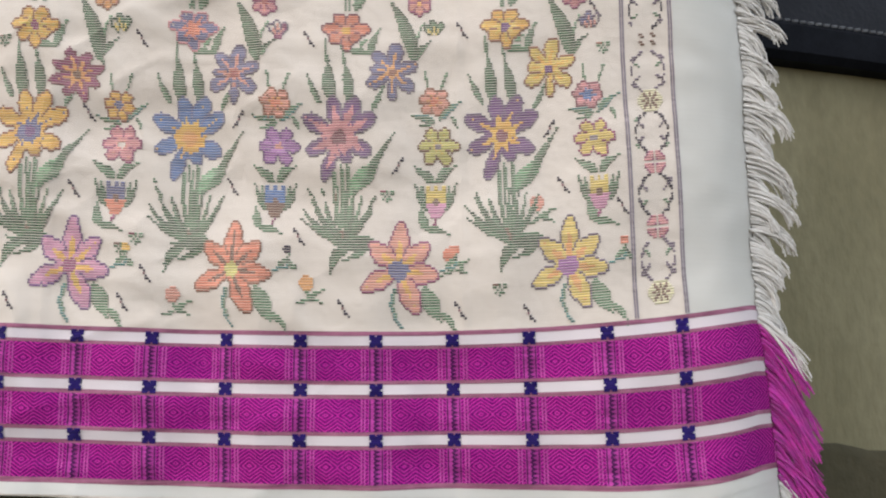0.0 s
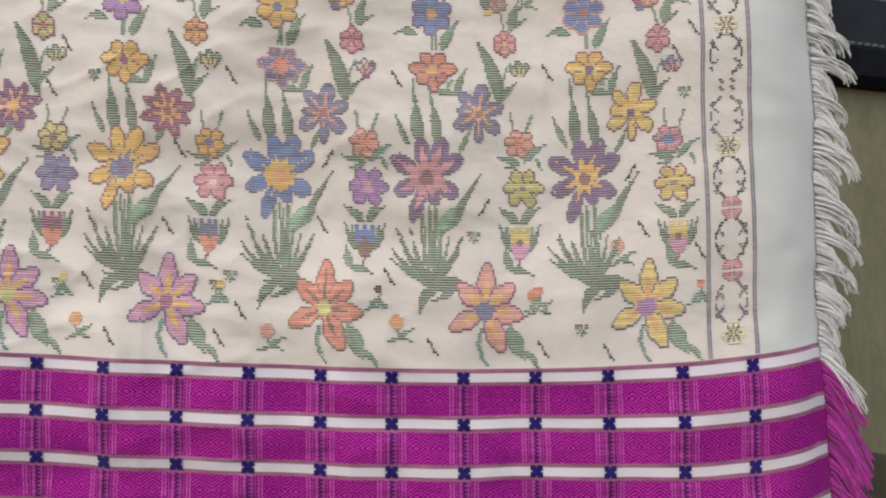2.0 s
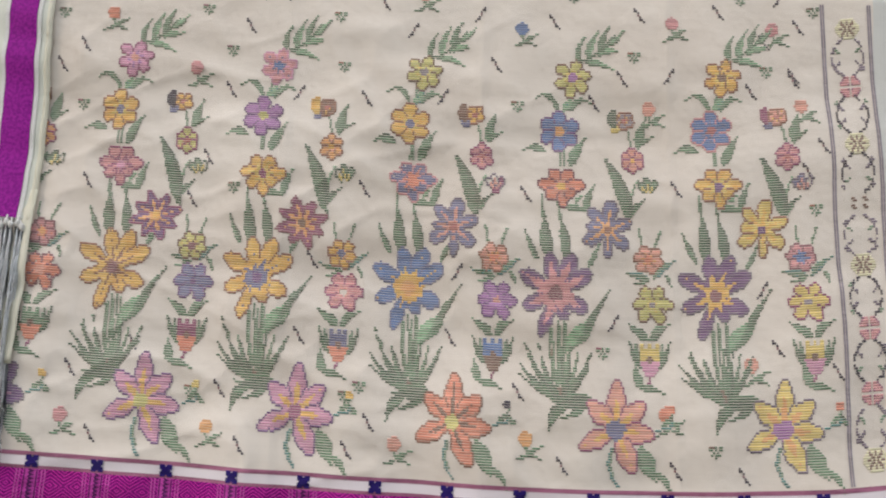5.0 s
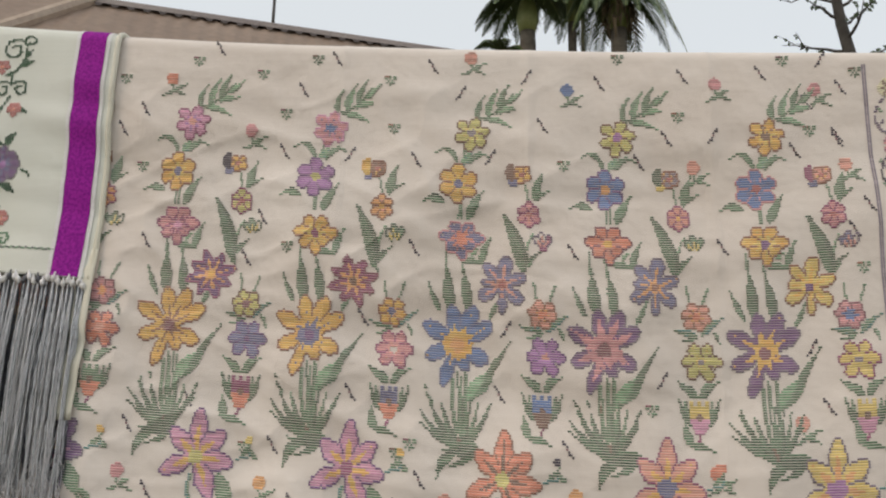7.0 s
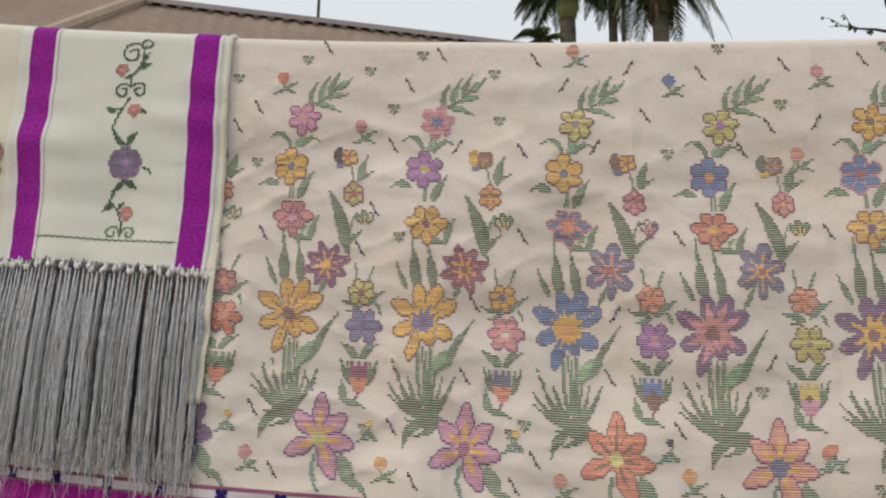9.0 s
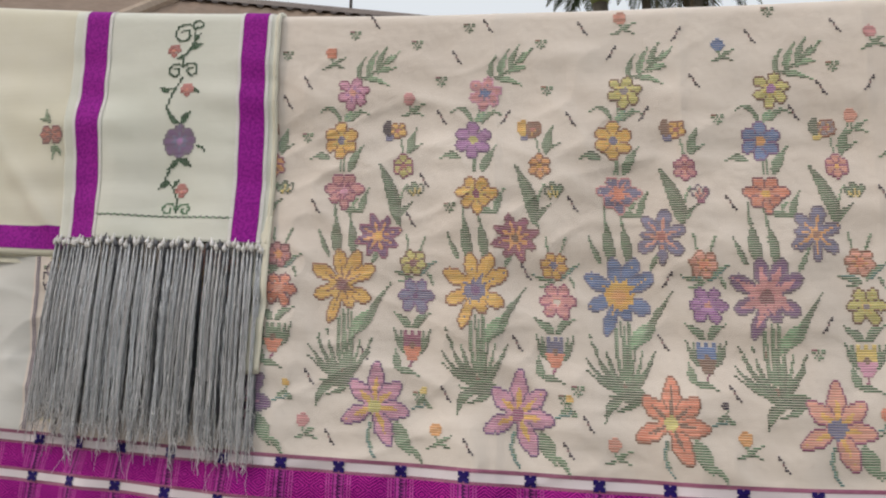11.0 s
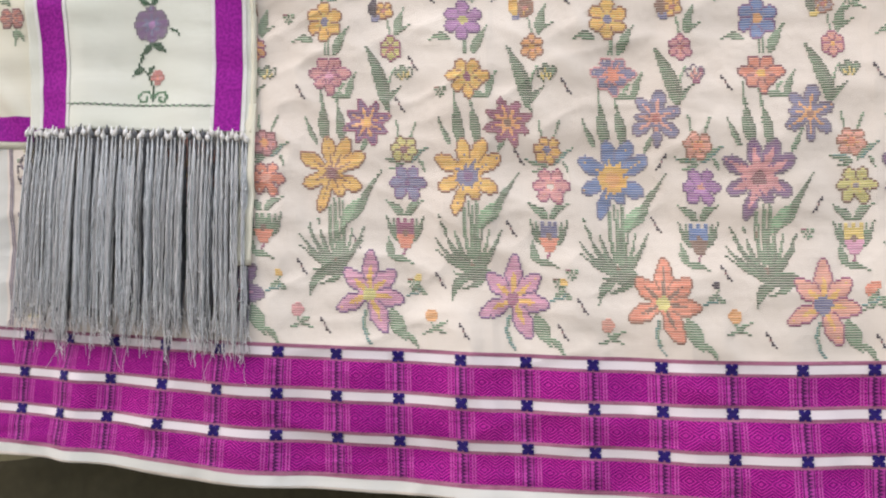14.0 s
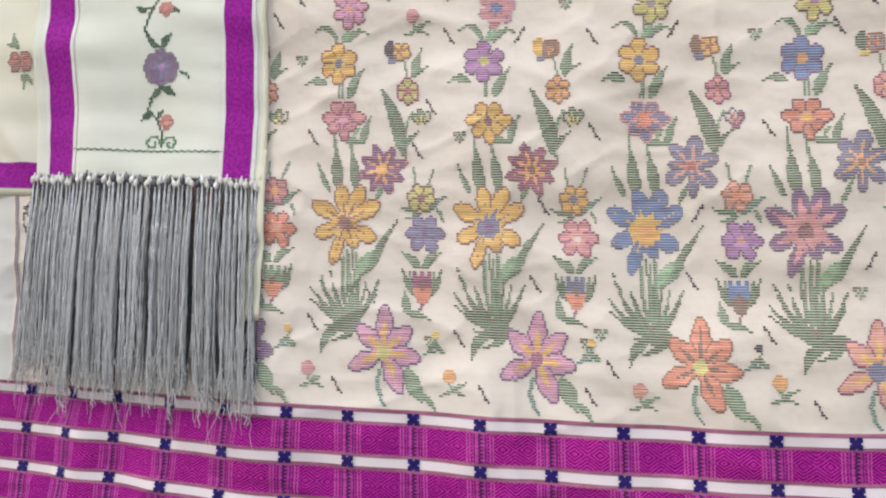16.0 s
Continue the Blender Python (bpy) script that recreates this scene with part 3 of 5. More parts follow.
def build_border(sheet):
    lo = -1.98
    for k, (a, b) in enumerate([(0.0, -0.007), (-0.0225, -0.028), (-0.078, -0.084), (-0.0995, -0.106), (-0.157, -0.163), (-0.178, -0.184), (-0.237, -0.245)]):
        patch(lo, right_end(a) - 0.003, b, a, 0.0016, THREADS["mauve"], name="stripe", parent=sheet, label="dull mauve woven line")
    for a, b, cloth in ((-0.007, -0.0225, STRIPE), (-0.084, -0.0995, STRIPE), (-0.163, -0.178, STRIPE), (-0.245, -0.263, PLAIN)):
        patch(lo, right_end(a) - 0.003, b, a, 0.0010, cloth, name="white_stripe", parent=sheet, label="plain white woven stripe")
    edges = [right_end(-0.1) + 0.012] + NODE_U
    for c in range(len(edges) - 1):
        hi, le = edges[c], edges[c + 1]
        for a, b in ROWS_V:
            right = min(hi - 0.012, right_end(b) - 0.004)
            patch(le + 0.012, right, b, a, 0.0016, PANEL, uvs=True, name="border_panel", parent=sheet)
            for x in (le + 0.017, le + 0.022, hi - 0.017, hi - 0.022):
                if x < right:
                    patch(x - 0.0011, x + 0.0011, b + 0.001, a - 0.001, 0.0021, THREADS["orchid"], name="panel_line", parent=sheet)
    knots = Canvas(lambda u, v, off: on_cloth(u, v, off + 0.0014), sheet)
    for x in NODE_U:
        for a, b in ROWS_V:
            patch(x - 0.012, x + 0.012, b, a, 0.0017, THREADS["magenta"], name="node_strip", parent=sheet)
            s = Soup()
            n = 16
            rows = []
            for k in range(n + 1):
                v = b + (a - b) * k / n
                w = 0.0070 if k % 2 else -0.0010
                rows.append([on_cloth(x - 0.0045 + (0.003 if k % 2 else 0.0), v, 0.0024), on_cloth(x + w, v, 0.0030)])
            s.sheet(rows, THREADS["plum"])
            part("zigzag", s, sheet)
            for d in (-0.0095, 0.0095):
                patch(x + d - 0.0009, x + d + 0.0009, b + 0.001, a - 0.001, 0.0024, THREADS["plum"], name="panel_line", parent=sheet)
        for v in (-0.0155, -0.0925, -0.1705):
            s = Soup()
            q = 0.0029
            cells = {(i, j): "navy" for i in range(-3, 4) for j in range(-3, 4) if not ((abs(i) == 3 and j == 0) or (abs(j) == 3 and i == 0))}
            knots.weave(s, cells, q, q, x - 0.5 * q, v - 0.5 * q, THREADS["navy"])
            part("border_knot", s, sheet, "dark navy woven knot")


# petals of each kind of flower: angle, length, half width
LILY_PETALS = ((87, 82, 17.5), (135, 64, 18.5), (43, 66, 19), (352, 65, 19.5), (207, 68, 17.5), (293, 77, 18.5))
BIG_PETALS = ((99, 69, 14.5), (65, 74, 15), (33, 71, 15.5), (148, 70, 15.5), (203, 60, 14.5), (332, 60, 15), (250, 77, 12), (290, 48, 12))
STAR_PETALS = ((81, 53, 14), (130, 49, 11.5), (22, 46, 12.5), (318, 47, 13), (270, 51, 8.5), (212, 48, 13.5), (172, 38, 9))
SPIKY_PETALS = tuple((18 + 45 * k, 47 - 4 * (k % 2), 11.5) for k in range(8))
FIVE_PETALS = ((118, 37, 13), (62, 37, 13), (172, 41, 12.5), (6, 42, 12.5), (221, 35, 12.5), (274, 40, 10), (322, 29, 11))
UPPER_PETALS = ((92, 38, 13.5), (152, 37, 13.5), (208, 37, 13.5), (266, 40, 12.5), (323, 37, 13.5), (25, 37, 13.5))
TOP_PETALS = ((138, 35, 11.5), (72, 34, 11.5), (12, 34, 11), (315, 34, 11.5), (262, 37, 11), (204, 33, 11))
SUB_PETALS = ((62, 35, 11.5), (118, 35, 11.5), (178, 33, 11.5), (2, 36, 11.5), (232, 34, 11.5), (300, 36, 11.5))
ROSE_PETALS = ((45, 27, 11), (112, 26, 10), (170, 26, 10), (228, 27, 10.5), (290, 26, 10), (350, 26, 10))

# colours by column, from the fringed end inwards: petals, streaks, heart, edge
LILY = [("yellow", "orange", "lilac", "dusk"), ("salmon", "gold", "slate", "mauve"), ("coral", "brown", "lime", "rust"), ("pink", "gold", "mauve", "violet"), ("pink", "gold", "lime", "violet"), ("violet", "pink", "gold", "dusk")]
BIG = [("violet", "gold", "maroon", "dusk"), ("violet", "rosepink", "maroon", "dusk"), ("blue", "gold", "orange", "slate"), ("gold", "slate", "violet", "rust"), ("gold", "rust", "maroon", "rust"), ("coral", "gold", "maroon", "rust")]
STAR = [("yellow", "gold", "violet", "rust"), ("slate", "orange", "rust", "dusk"), ("slate", "salmon", "red", "dusk"), ("mauve", "orange", "brown", "maroon"), ("violet", "orange", "gold", "mauve"), ("pink", "gold", "orange", "maroon")]
FIVE = [("gold", "yellow", "violet", "rust"), ("coral", "salmon", "gold", "maroon"), ("slate", "coral", "coral", "rosepink"), ("gold", "yellow", "mauve", "rust"), ("rosepink", "mauve", "pink", "mauve"), ("gold", "yellow", "pink", "rust")]
UPPER = [("blue", "slate", "red", "rosepink"), ("blue", "slate", "orange", "violet"), ("gold", "yellow", "slate", "rust"), ("lilac", "lilac", "lime", "violet"), ("gold", "yellow", "slate", "rust"), ("gold", "yellow", "pink", "rust")]
TOP = [("gold", "yellow", "brown", "rust"), ("lime", "yellow", "lilac", "brown"), ("lime", "yellow", "heather", "brown"), ("rosepink", "slate", "blue", "pink"), ("pink", "lilac", "salmon", "mauve"), ("salmon", "pink", "gold", "rust")]
ROSE = [("rosepink", "blue", "blue", "maroon"), ("salmon", "orange", "coral", "rust"), ("salmon", "orange", "coral", "rust"), ("gold", "orange", "slate", "rust"), ("lime", "yellow", "maroon", "brown"), ("rosepink", "coral", "orange", "maroon")]
SUB = [("yellow", "yellow", "heather", "mauve"), ("lime", "yellow", "heather", "brown"), ("lilac", "lilac", "salmon", "violet"), ("rosepink", "salmon", "mauve", "mauve"), ("slate", "slate", "violet", "violet"), ("coral", "salmon", "salmon", "maroon")]
CUP = [("yellow", "pink"), ("yellow", "pink"), ("blue", "brown"), ("slate", "coral"), ("mauve", "coral"), ("sage", "coral")]
SMALL = [("salmon", "mauve", "rosepink"), ("heather", "deep", "salmon"), ("gold", "brown", "rosepink"), ("brown", "gold", "orange"), ("gold", "ink", "lime"), ("orange", "slate", "orange")]
PITCH = 0.258
LILY_AT = (101, 90, 84, 84, 84, 88)
BIG_AT = (1, -5, 6, 8, 18, 10)
HIGH = (0, 0, -5, -12, -14, -8)


def build_column(cv, u, c):
    """One plant of the pattern: a spray of flowers over leaves, with its lesser spray and scattered buds."""
    def at(dx, v):
        return (u + dx / 1000, v / 1000)

    def leaves(rows, ox=0, oy=0):
        for x0, y0, x1, y1, w, *more in rows:
            cv.leaf([at(x0 + ox, y0 + oy), at(x1 + ox, y1 + oy)], w / 1000, *(more or ("green", "deep")))

    def blade(p, q, r, w, colour="green", rim="deep", ox=0, oy=0):
        cv.leaf([at(p[0] + ox, p[1] + oy), at(q[0] + ox, q[1] + oy), at(r[0] + ox, r[1] + oy)], w / 1000, colour, rim)

    # flowers first: what comes later goes behind them
    lx, bx, hy = LILY_AT[c], BIG_AT[c], HIGH[c]
    cv.flower(*at(lx, 95), LILY_PETALS, *LILY[c], heart=(0.016 if c in (0, 1) else 0.012), streak=0.66, fill=(0.26 if c == 2 else 0.36), tip="point", gap=0.26, name="lily")
    cv.flower(*at(bx, 313), BIG_PETALS, *BIG[c], heart=(0.010, 0.012, 0.013, 0.009, 0.009, 0.012)[c], streak=(0.60, 0.80, 0.50, 0.45, 0.62, 0.55)[c], fill=(0.42, 0.55, 0.4, 0.35, 0.22, 0.4)[c], core=(0.020, 0.026, 0.025, 0.018, 0.014, 0.02)[c], gap=0.42)
    cv.flower(*at(82, 423 + hy), SPIKY_PETALS if c in (3, 4) else STAR_PETALS, *STAR[c], heart=0.007, streak=0.75, fill=0.30, tip="point" if c in (3, 4) else "round", core=0.010)
    cv.flower(*at(11 if c != 1 else 6, 497 if c != 3 else 490), FIVE_PETALS, *FIVE[c], heart=0.008, streak=0.55, fill=0.4, core=0.010 if c == 2 else 0.0)
    cv.flower(*at(4, 597), UPPER_PETALS, *UPPER[c], heart=0.008, streak=0.5, fill=0.3)
    cv.flower(*at(26, 692), TOP_PETALS, *TOP[c], heart=0.008, streak=0.5, fill=0.3)
    cv.flower(*at(150 if c else 143, 374 + hy), ROSE_PETALS, *ROSE[c], heart=0.007, streak=0.5, fill=0.4, gap=0.1, name="rose")
    cv.flower(*at(155 if c else 149, 298), SUB_PETALS, *SUB[c], heart=0.006, streak=0.4, fill=0.3)
    cup, foot = CUP[c]
    cx = 150 if c else 153
    cv.blob(*at(cx, 208), 0.0055, 0.0055, "brown", name="cup_mark")
    cv.blob(*at(cx, 214), 0.022, 0.040, cup, name="cup", keep=lambda x, y: -0.010 < y < 0.020 and abs(x) < 0.0155 and not (y > 0.014 and 0.003 < abs(x) < 0.009))
    cv.blob(*at(cx, 204), 0.024, 0.040, foot, name="cup_foot", keep=lambda x, y: -0.024 < y <= 0.001 and abs(x) < 0.0160 + 0.40 * (y + 0.002))
    a, b, rose2 = SMALL[c]
    cv.blob(*at(98, 622), 0.012, 0.016, b, name="petal", keep=lambda x, y: x < 0.004)
    cv.blob(*at(100, 603), 0.008, 0.008, "slate" if c != 1 else "yellow", name="petal")
    cv.flower(*at(116, 618), ((50, 19, 9), (130, 18, 9), (200, 16, 8), (260, 19, 9), (330, 18, 9)), a, "gold", "red", "rust", heart=0.005, streak=0.4, gap=0.1, name="rose")
    cv.flower(*at(128, 546), ((90, 25, 9.5), (35, 22, 9), (150, 22, 9), (215, 23, 9), (325, 23, 9), (270, 24, 9)), rose2, "salmon", "gold" if c % 2 else "red", "mauve" if c != 3 else "rust", heart=0.005, streak=0.5, gap=0.1, name="rose")
    hue = ("slate", "sage", "mauve", "sage", "sage", "sage")[c]
    cv.flower(*at(152, 484), ((62, 30, 7.5), (95, 34, 7), (125, 28, 7)), hue, "salmon" if c in (0, 2) else "yellow", hue, "dusk" if c in (0, 2) else "deep", heart=0.006, streak=0.7, fill=0.55, gap=0.2, name="tulip")
    bud = ("coral", "coral", "ink", "gold", "yellow", "gold")[c]
    cv.blob(*at(lx + 89, 128), 0.0065, 0.0075, bud, name="bud")
    leaves([(86, 10, 91, 24, 4, "sage", "deep"), (76, 6, 88, 18, 4.5, "sage", "deep"), (102, 2, 92, 16, 4.5, "sage", "deep")], lx, 95)

    # under and beside the lily
    cv.stem([at(lx - 9, 64), at(lx - 14, 40), at(lx - 6, 18), at(lx + 3, 6)], "teal")
    cv.stem([at(lx - 6, 64), at(lx - 11, 40), at(lx - 4, 22)], "sage")
    blade((40, -30), (54, -62), (64, -80), 14, "sage", "green", lx, 95)
    blade((58, -66), (84, -76), (88, -100), 5.5, "sage", "green", lx, 95)
    leaves([(44, 68, 36, 106, 7.5, "sage", "green"), (44, 68, 80, 58, 6.5, "green", "sage")], lx, 95)
    cv.stem([at(cx + 1, 182), at(cx - 4, 168), at(lx + 48, 160)], "mauve")
    cv.stem([at(lx + 66, 95), at(lx + 88, 100), at(lx + 92, 106)], "teal")
    # the broad lobed leaf that hangs beside it
    blade((-36, 38), (-66, 52), (-100, 32), 13.5, "deep", "green", lx, 95)
    blade((-80, 36), (-104, 30), (-108, -6), 9, "green", "deep", lx, 95)
    leaves([(-50, 36, -88, 16, 6, "green", "deep"), (-84, 42, -104, 44, 4, "green", "deep")], lx, 95)

    # the tuft of blades under the large flower: all spring from one foot and part towards their tips
    for sx, top in ((-9, -52), (2, -48), (13, -46)):
        cv.stem([at(bx + sx, 313 + top), at(bx + sx + 1, 313 - 104), at(bx + 0.5 * sx + 4, 313 - 150)], "green")
        cv.stem([at(bx + sx + 4, 313 + top - 6), at(bx + sx + 5, 313 - 112), at(bx + 0.5 * sx + 7, 313 - 150)], "sage")
    foot = (8, -178)
    for mx, my, tx, ty, w, *hue in ((-38, -140, -55, -64, 5.5), (-36, -152, -62, -112, 7.5), (-28, -150, -44, -92, 8.5, "deep", "green"), (-30, -160, -60, -134, 6, "deep", "green"), (-16, -146, -28, -84, 7, "sage", "deep"),
                                    (-4, -144, -8, -92, 6.5, "green", "brown"), (8, -146, 10, -88, 6.5, "sage", "deep"), (20, -146, 24, -88, 6.5), (28, -146, 36, -98, 6, "sage", "green"), (42, -146, 66, -72, 6.5), (30, -158, 52, -122, 6, "deep", "green")):
        blade(foot, (mx, my), (tx, ty), 0.82 * w, *(hue or ("green", "deep")), bx, 313)
    cells = {}
    for i, j, x, y in cv.cells_in(u - 0.03, 0.130, u + 0.06, 0.176):
        dx, depth = (x - u) * 1000 - bx, 313 - y * 1000
        if 146 < depth < 178 and -16 + 0.45 * (depth - 146) < dx < 31 - 0.30 * (depth - 146):
            cells[i, j] = ("deep", "green", "brown")[(j * 2 + i // 5) % 3]
    cv.emit("leaf_foot", cells)
    blade((20, -92), (34, -62), (50, -44), 11, "mint", "sage", bx, 313)
    blade((30, -84), (52, -62), (62, -46), 8, "green", "sage", bx, 313)
    blade((48, -58), (64, -30), (90, 8), 6.0, "green", "deep", bx, 313)
    # two tall blades above it
    blade((-12, 60), (-20, 104), (-17, 132), 10.5, "green", "deep", bx, 313)
    blade((-20, 120), (-22, 150), (-23, 168), 2.5, "sage", "green", bx, 313)
    blade((18, 60), (16, 100), (8, 128), 9.0, "green", "deep", bx, 313)
    blade((10, 118), (7, 140), (4, 154), 2.5, "sage", "green", bx, 313)
    blade((-30, 56), (-42, 78), (-52, 106), 5.0, "sage", "deep", bx, 313)
    blade((54, 46), (66, 66), (72, 84), 4.5, "sage", "green", bx, 313)
    leaves([(14, 459, 48, 456, 6.5, "sage", "green"), (46, 456, 62, 502, 6.5, "sage", "green"), (30, 470, 40, 482, 4, "mint", "sage")])
    # leaves beneath the two upper flowers
    blade((-22, 560), (-40, 574), (-58, 560), 7.5, "sage", "deep")
    blade((22, 536), (30, 562), (48, 586), 8.5, "sage", "green")
    blade((2, 634), (-14, 676), (-38, 652), 5.0, "sage", "green")
    blade((22, 634), (38, 664), (58, 648), 5.5, "sage", "green")
    blade((10, 634), (20, 644), (26, 660), 7.0, "mint", "teal")
    cv.stem([at(5, 534), at(6, 562)], "sage")
    cv.stem([at(10, 534), at(10, 562)], "sage")
    cv.stem([at(10, 634), at(16, 662)], "sage")
    # the sprig over the topmost flower
    cv.stem([at(36, 720), at(56, 728), at(78, 744), at(100, 770)], "green")
    blade((38, 722), (32, 746), (48, 766), 5.5, "sage", "green")
    blade((54, 730), (56, 756), (72, 778), 6.5, "sage", "mint")
    blade((74, 744), (78, 766), (92, 788), 6.0, "sage", "green")
    blade((84, 752), (104, 760), (116, 780), 5.5, "mint", "green")
    blade((66, 736), (90, 742), (110, 744), 6.0, "mint", "sage")
    blade((46, 724), (72, 722), (96, 708), 7.0, "mint", "green")
    # the lesser spray
    blade((118, 446 + hy / 2), (112, 500), (76, 560), 12.5, "green", "deep")
    leaves([(118, 450, 136, 512, 3, "mint", "sage"), (118, 446, 146, 476, 6, "deep", "sage"), (112, 448, 124, 430, 5, "deep", "green"), (140, 572, 152, 622, 8.5, "sage", "green"), (146, 578, 164, 590, 4, "sage", "deep")])
    cv.stem([at(127, 572), at(122, 598)], "sage")
    cv.stem([at(140, 398 + hy), at(136, 426 + hy)], "sage")
    cv.stem([at(162, 398 + hy), at(172, 424 + hy)], "sage")
    leaves([(146, 346, 112, 352, 5.5, "green", "teal"), (158, 344, 194, 372, 6.5, "sage", "teal"), (150, 342, 124, 332, 4, "sage", "deep"), (178, 348, 186, 330, 3.5, "sage", "deep")], 0, hy / 2)
    # leaves that hold the cup
    leaves([(-6, 44, -34, 60, 7, "sage", "deep"), (6, 44, 34, 60, 7, "sage", "deep"), (-3, 36, -20, 46, 6, "green", "deep"), (3, 36, 20, 46, 6, "green", "deep")], cx, 206)
    for side in (-1, 1):
        blade((side * 12, -12), (side * 26, 2), (side * 33, 32), 5.8, "green", "deep", cx, 206)
        blade((side * 17, 4), (side * 22, 16), (side * 22, 28), 3.5, "sage", "deep", cx, 206)


# small scattered stitches: places along the cloth and above its border line
BACK_LOW = [(-0.979, 0.465), (-0.733, 0.644), (-0.49, 0.637), (-0.767, 0.518), (-0.491, 0.476), (-0.793, 0.444), (-0.579, 0.352), (-0.974, 0.141), (-0.876, 0.19), (-0.933, 0.034), (-0.723, 0.125), (-0.594, 0.221), (-0.681, 0.036), (-0.507, 0.038), (-0.471, 0.087), (-0.34, 0.234), (-0.05, 0.69), (-0.099, 0.648), (0.171, 0.667), (0.244, 0.683), (-0.216, 0.482), (0.038, 0.495), (0.287, 0.56), (0.257, 0.517), (-0.229, 0.147), (-0.159, 0.034), (0.024, 0.033), (0.133, 0.024), (0.195, 0.224), (0.285, 0.182)]
BACK_HIGH = [(-0.87, 0.84), (-0.646, 0.828), (-0.706, 0.765), (-0.999, 0.713), (-1.042, 0.675), (-0.466, 0.82), (-0.166, 0.796), (-0.018, 0.81), (0.12, 0.812), (0.258, 0.778), (-0.267, 0.713), (0.196, 0.753), (0.246, 0.69)]
FORWARD = [(-0.609, 0.645), (-0.358, 0.649), (-0.329, 0.343), (0.032, 0.695), (0.179, 0.323), (-0.07, 0.268), (-0.412, 0.772), (-0.292, 0.805), (0.229, 0.832)]
SPRIGS = [(-1.001, 0.601), (-0.715, 0.463), (-0.771, 0.117), (-0.487, 0.141), (-0.51, 0.122), (0.269, 0.453), (-0.089, 0.216), (0.088, 0.061), (-0.23, 0.637), (-0.906, 0.814), (-0.679, 0.824), (-0.544, 0.787), (-0.735, 0.718), (-1.045, 0.772), (-0.534, 0.697), (-0.782, 0.793), (-0.131, 0.843), (-0.027, 0.73), (0.163, 0.832), (0.286, 0.805), (0.199, 0.699)]
BUDS = [(-0.982, 0.062, "rosepink"), (-0.737, 0.061, "orange"), (-0.428, 0.054, "salmon"), (-0.215, 0.075, "orange"), (0.012, 0.120, "coral"), (0.152, 0.198, "salmon"), (-0.796, 0.680, "rosepink"), (-0.954, 0.775, "coral"), (-0.395, 0.840, "salmon"), (-0.221, 0.780, "blue"), (0.04, 0.792, "rosepink"), (0.214, 0.778, "rosepink"), (0.256, 0.636, "salmon"), (-0.003, 0.638, "salmon")]


def build_scatter(cv):
    for u, v in BACK_LOW + BACK_HIGH:
        cv.dash(u, v, -1)
    for u, v in FORWARD:
        cv.dash(u, v, 1)
    for k, (u, v) in enumerate(SPRIGS):
        cv.sprig(u, v, (("sage", "maroon"), ("green", "brown"), ("sage", "rust"))[k * 7 % 3])
    for u, v, hue in BUDS:
        cv.small_bud(u, v, hue)


def build_end_band(cv, sheet, inner, outer):
    """The upright band beside the fringe: two lines, and wreaths with small blossoms between."""
    for x in (inner, outer):
        for d in (-0.0021, 0.0021):
            patch(x + d - 0.0014, x + d + 0.0014, 0.002, top_v(x) - 0.03, 0.0013, THREADS["heather"], 0.003, name="band_line", parent=sheet)
    mid = (inner + outer) / 2
    hues = ("yellow", "rosepink", "rosepink", "yellow", "brown", "yellow", "rosepink", "yellow")
    for k in range(8):
        v = 0.040 + 0.1045 * k
        if v > top_v(mid) - 0.04:
            break
        i0, j0 = math.floor(mid / CX), math.floor(v / CY)
        cells = {}
        for a in range(-6, 7):
            for b in range(-4, 5):
                if hues[k] == "yellow":        # a dark star on a pale yellow ground
                    star = (abs(a) == abs(b) or abs(a) == abs(b) + 1) and 0 < abs(a) < 4 or (a == 0 and abs(b) in (2, 3)) or (b == 0 and abs(a) in (3, 4))
                    if star:
                        cells[i0 + a, j0 + b] = "brown"
                    elif abs(a) + abs(b) < 8:
                        cells[i0 + a, j0 + b] = "primrose"
                elif hues[k] == "rosepink":        # four lobes parted by a cross
                    if a and b and abs(a) < 6 and abs(a) + abs(b) < 8:
                        cells[i0 + a, j0 + b] = "mauve" if abs(a) + abs(b) == 7 or (abs(a) == 1 and abs(b) == 1) else "rosepink"
                elif abs(a) in (2, 3, 4) and abs(b) in (1, 2) and (a + b) % 3:
                    cells[i0 + a, j0 + b] = "brown"
        cv.emit("blossom", cells)
        w = v + 0.052
        if w > top_v(mid) - 0.05:
            break
        for side in (-1, 1):
            pts = [(mid + side * (0.008 + 0.019 * math.sin(math.pi * q / 8) ** 0.6), w - 0.034 + 0.068 * q / 8) for q in range(9)]
            cv.stem(pts, "ink" if k % 3 else "dusk", dashed=True, name="wreath")
            for q, dx, dy in ((1, 1, 0.005), (2, -1, 0.009), (6, -1, -0.009), (7, 1, -0.005)):
                x, y = pts[q]
                cv.stem([(x + side * dx * 0.004, y + dy * 0.3), (x + side * dx * 0.009, y + dy)], "sage" if (q + k) % 3 == 0 else "dusk", name="twig")


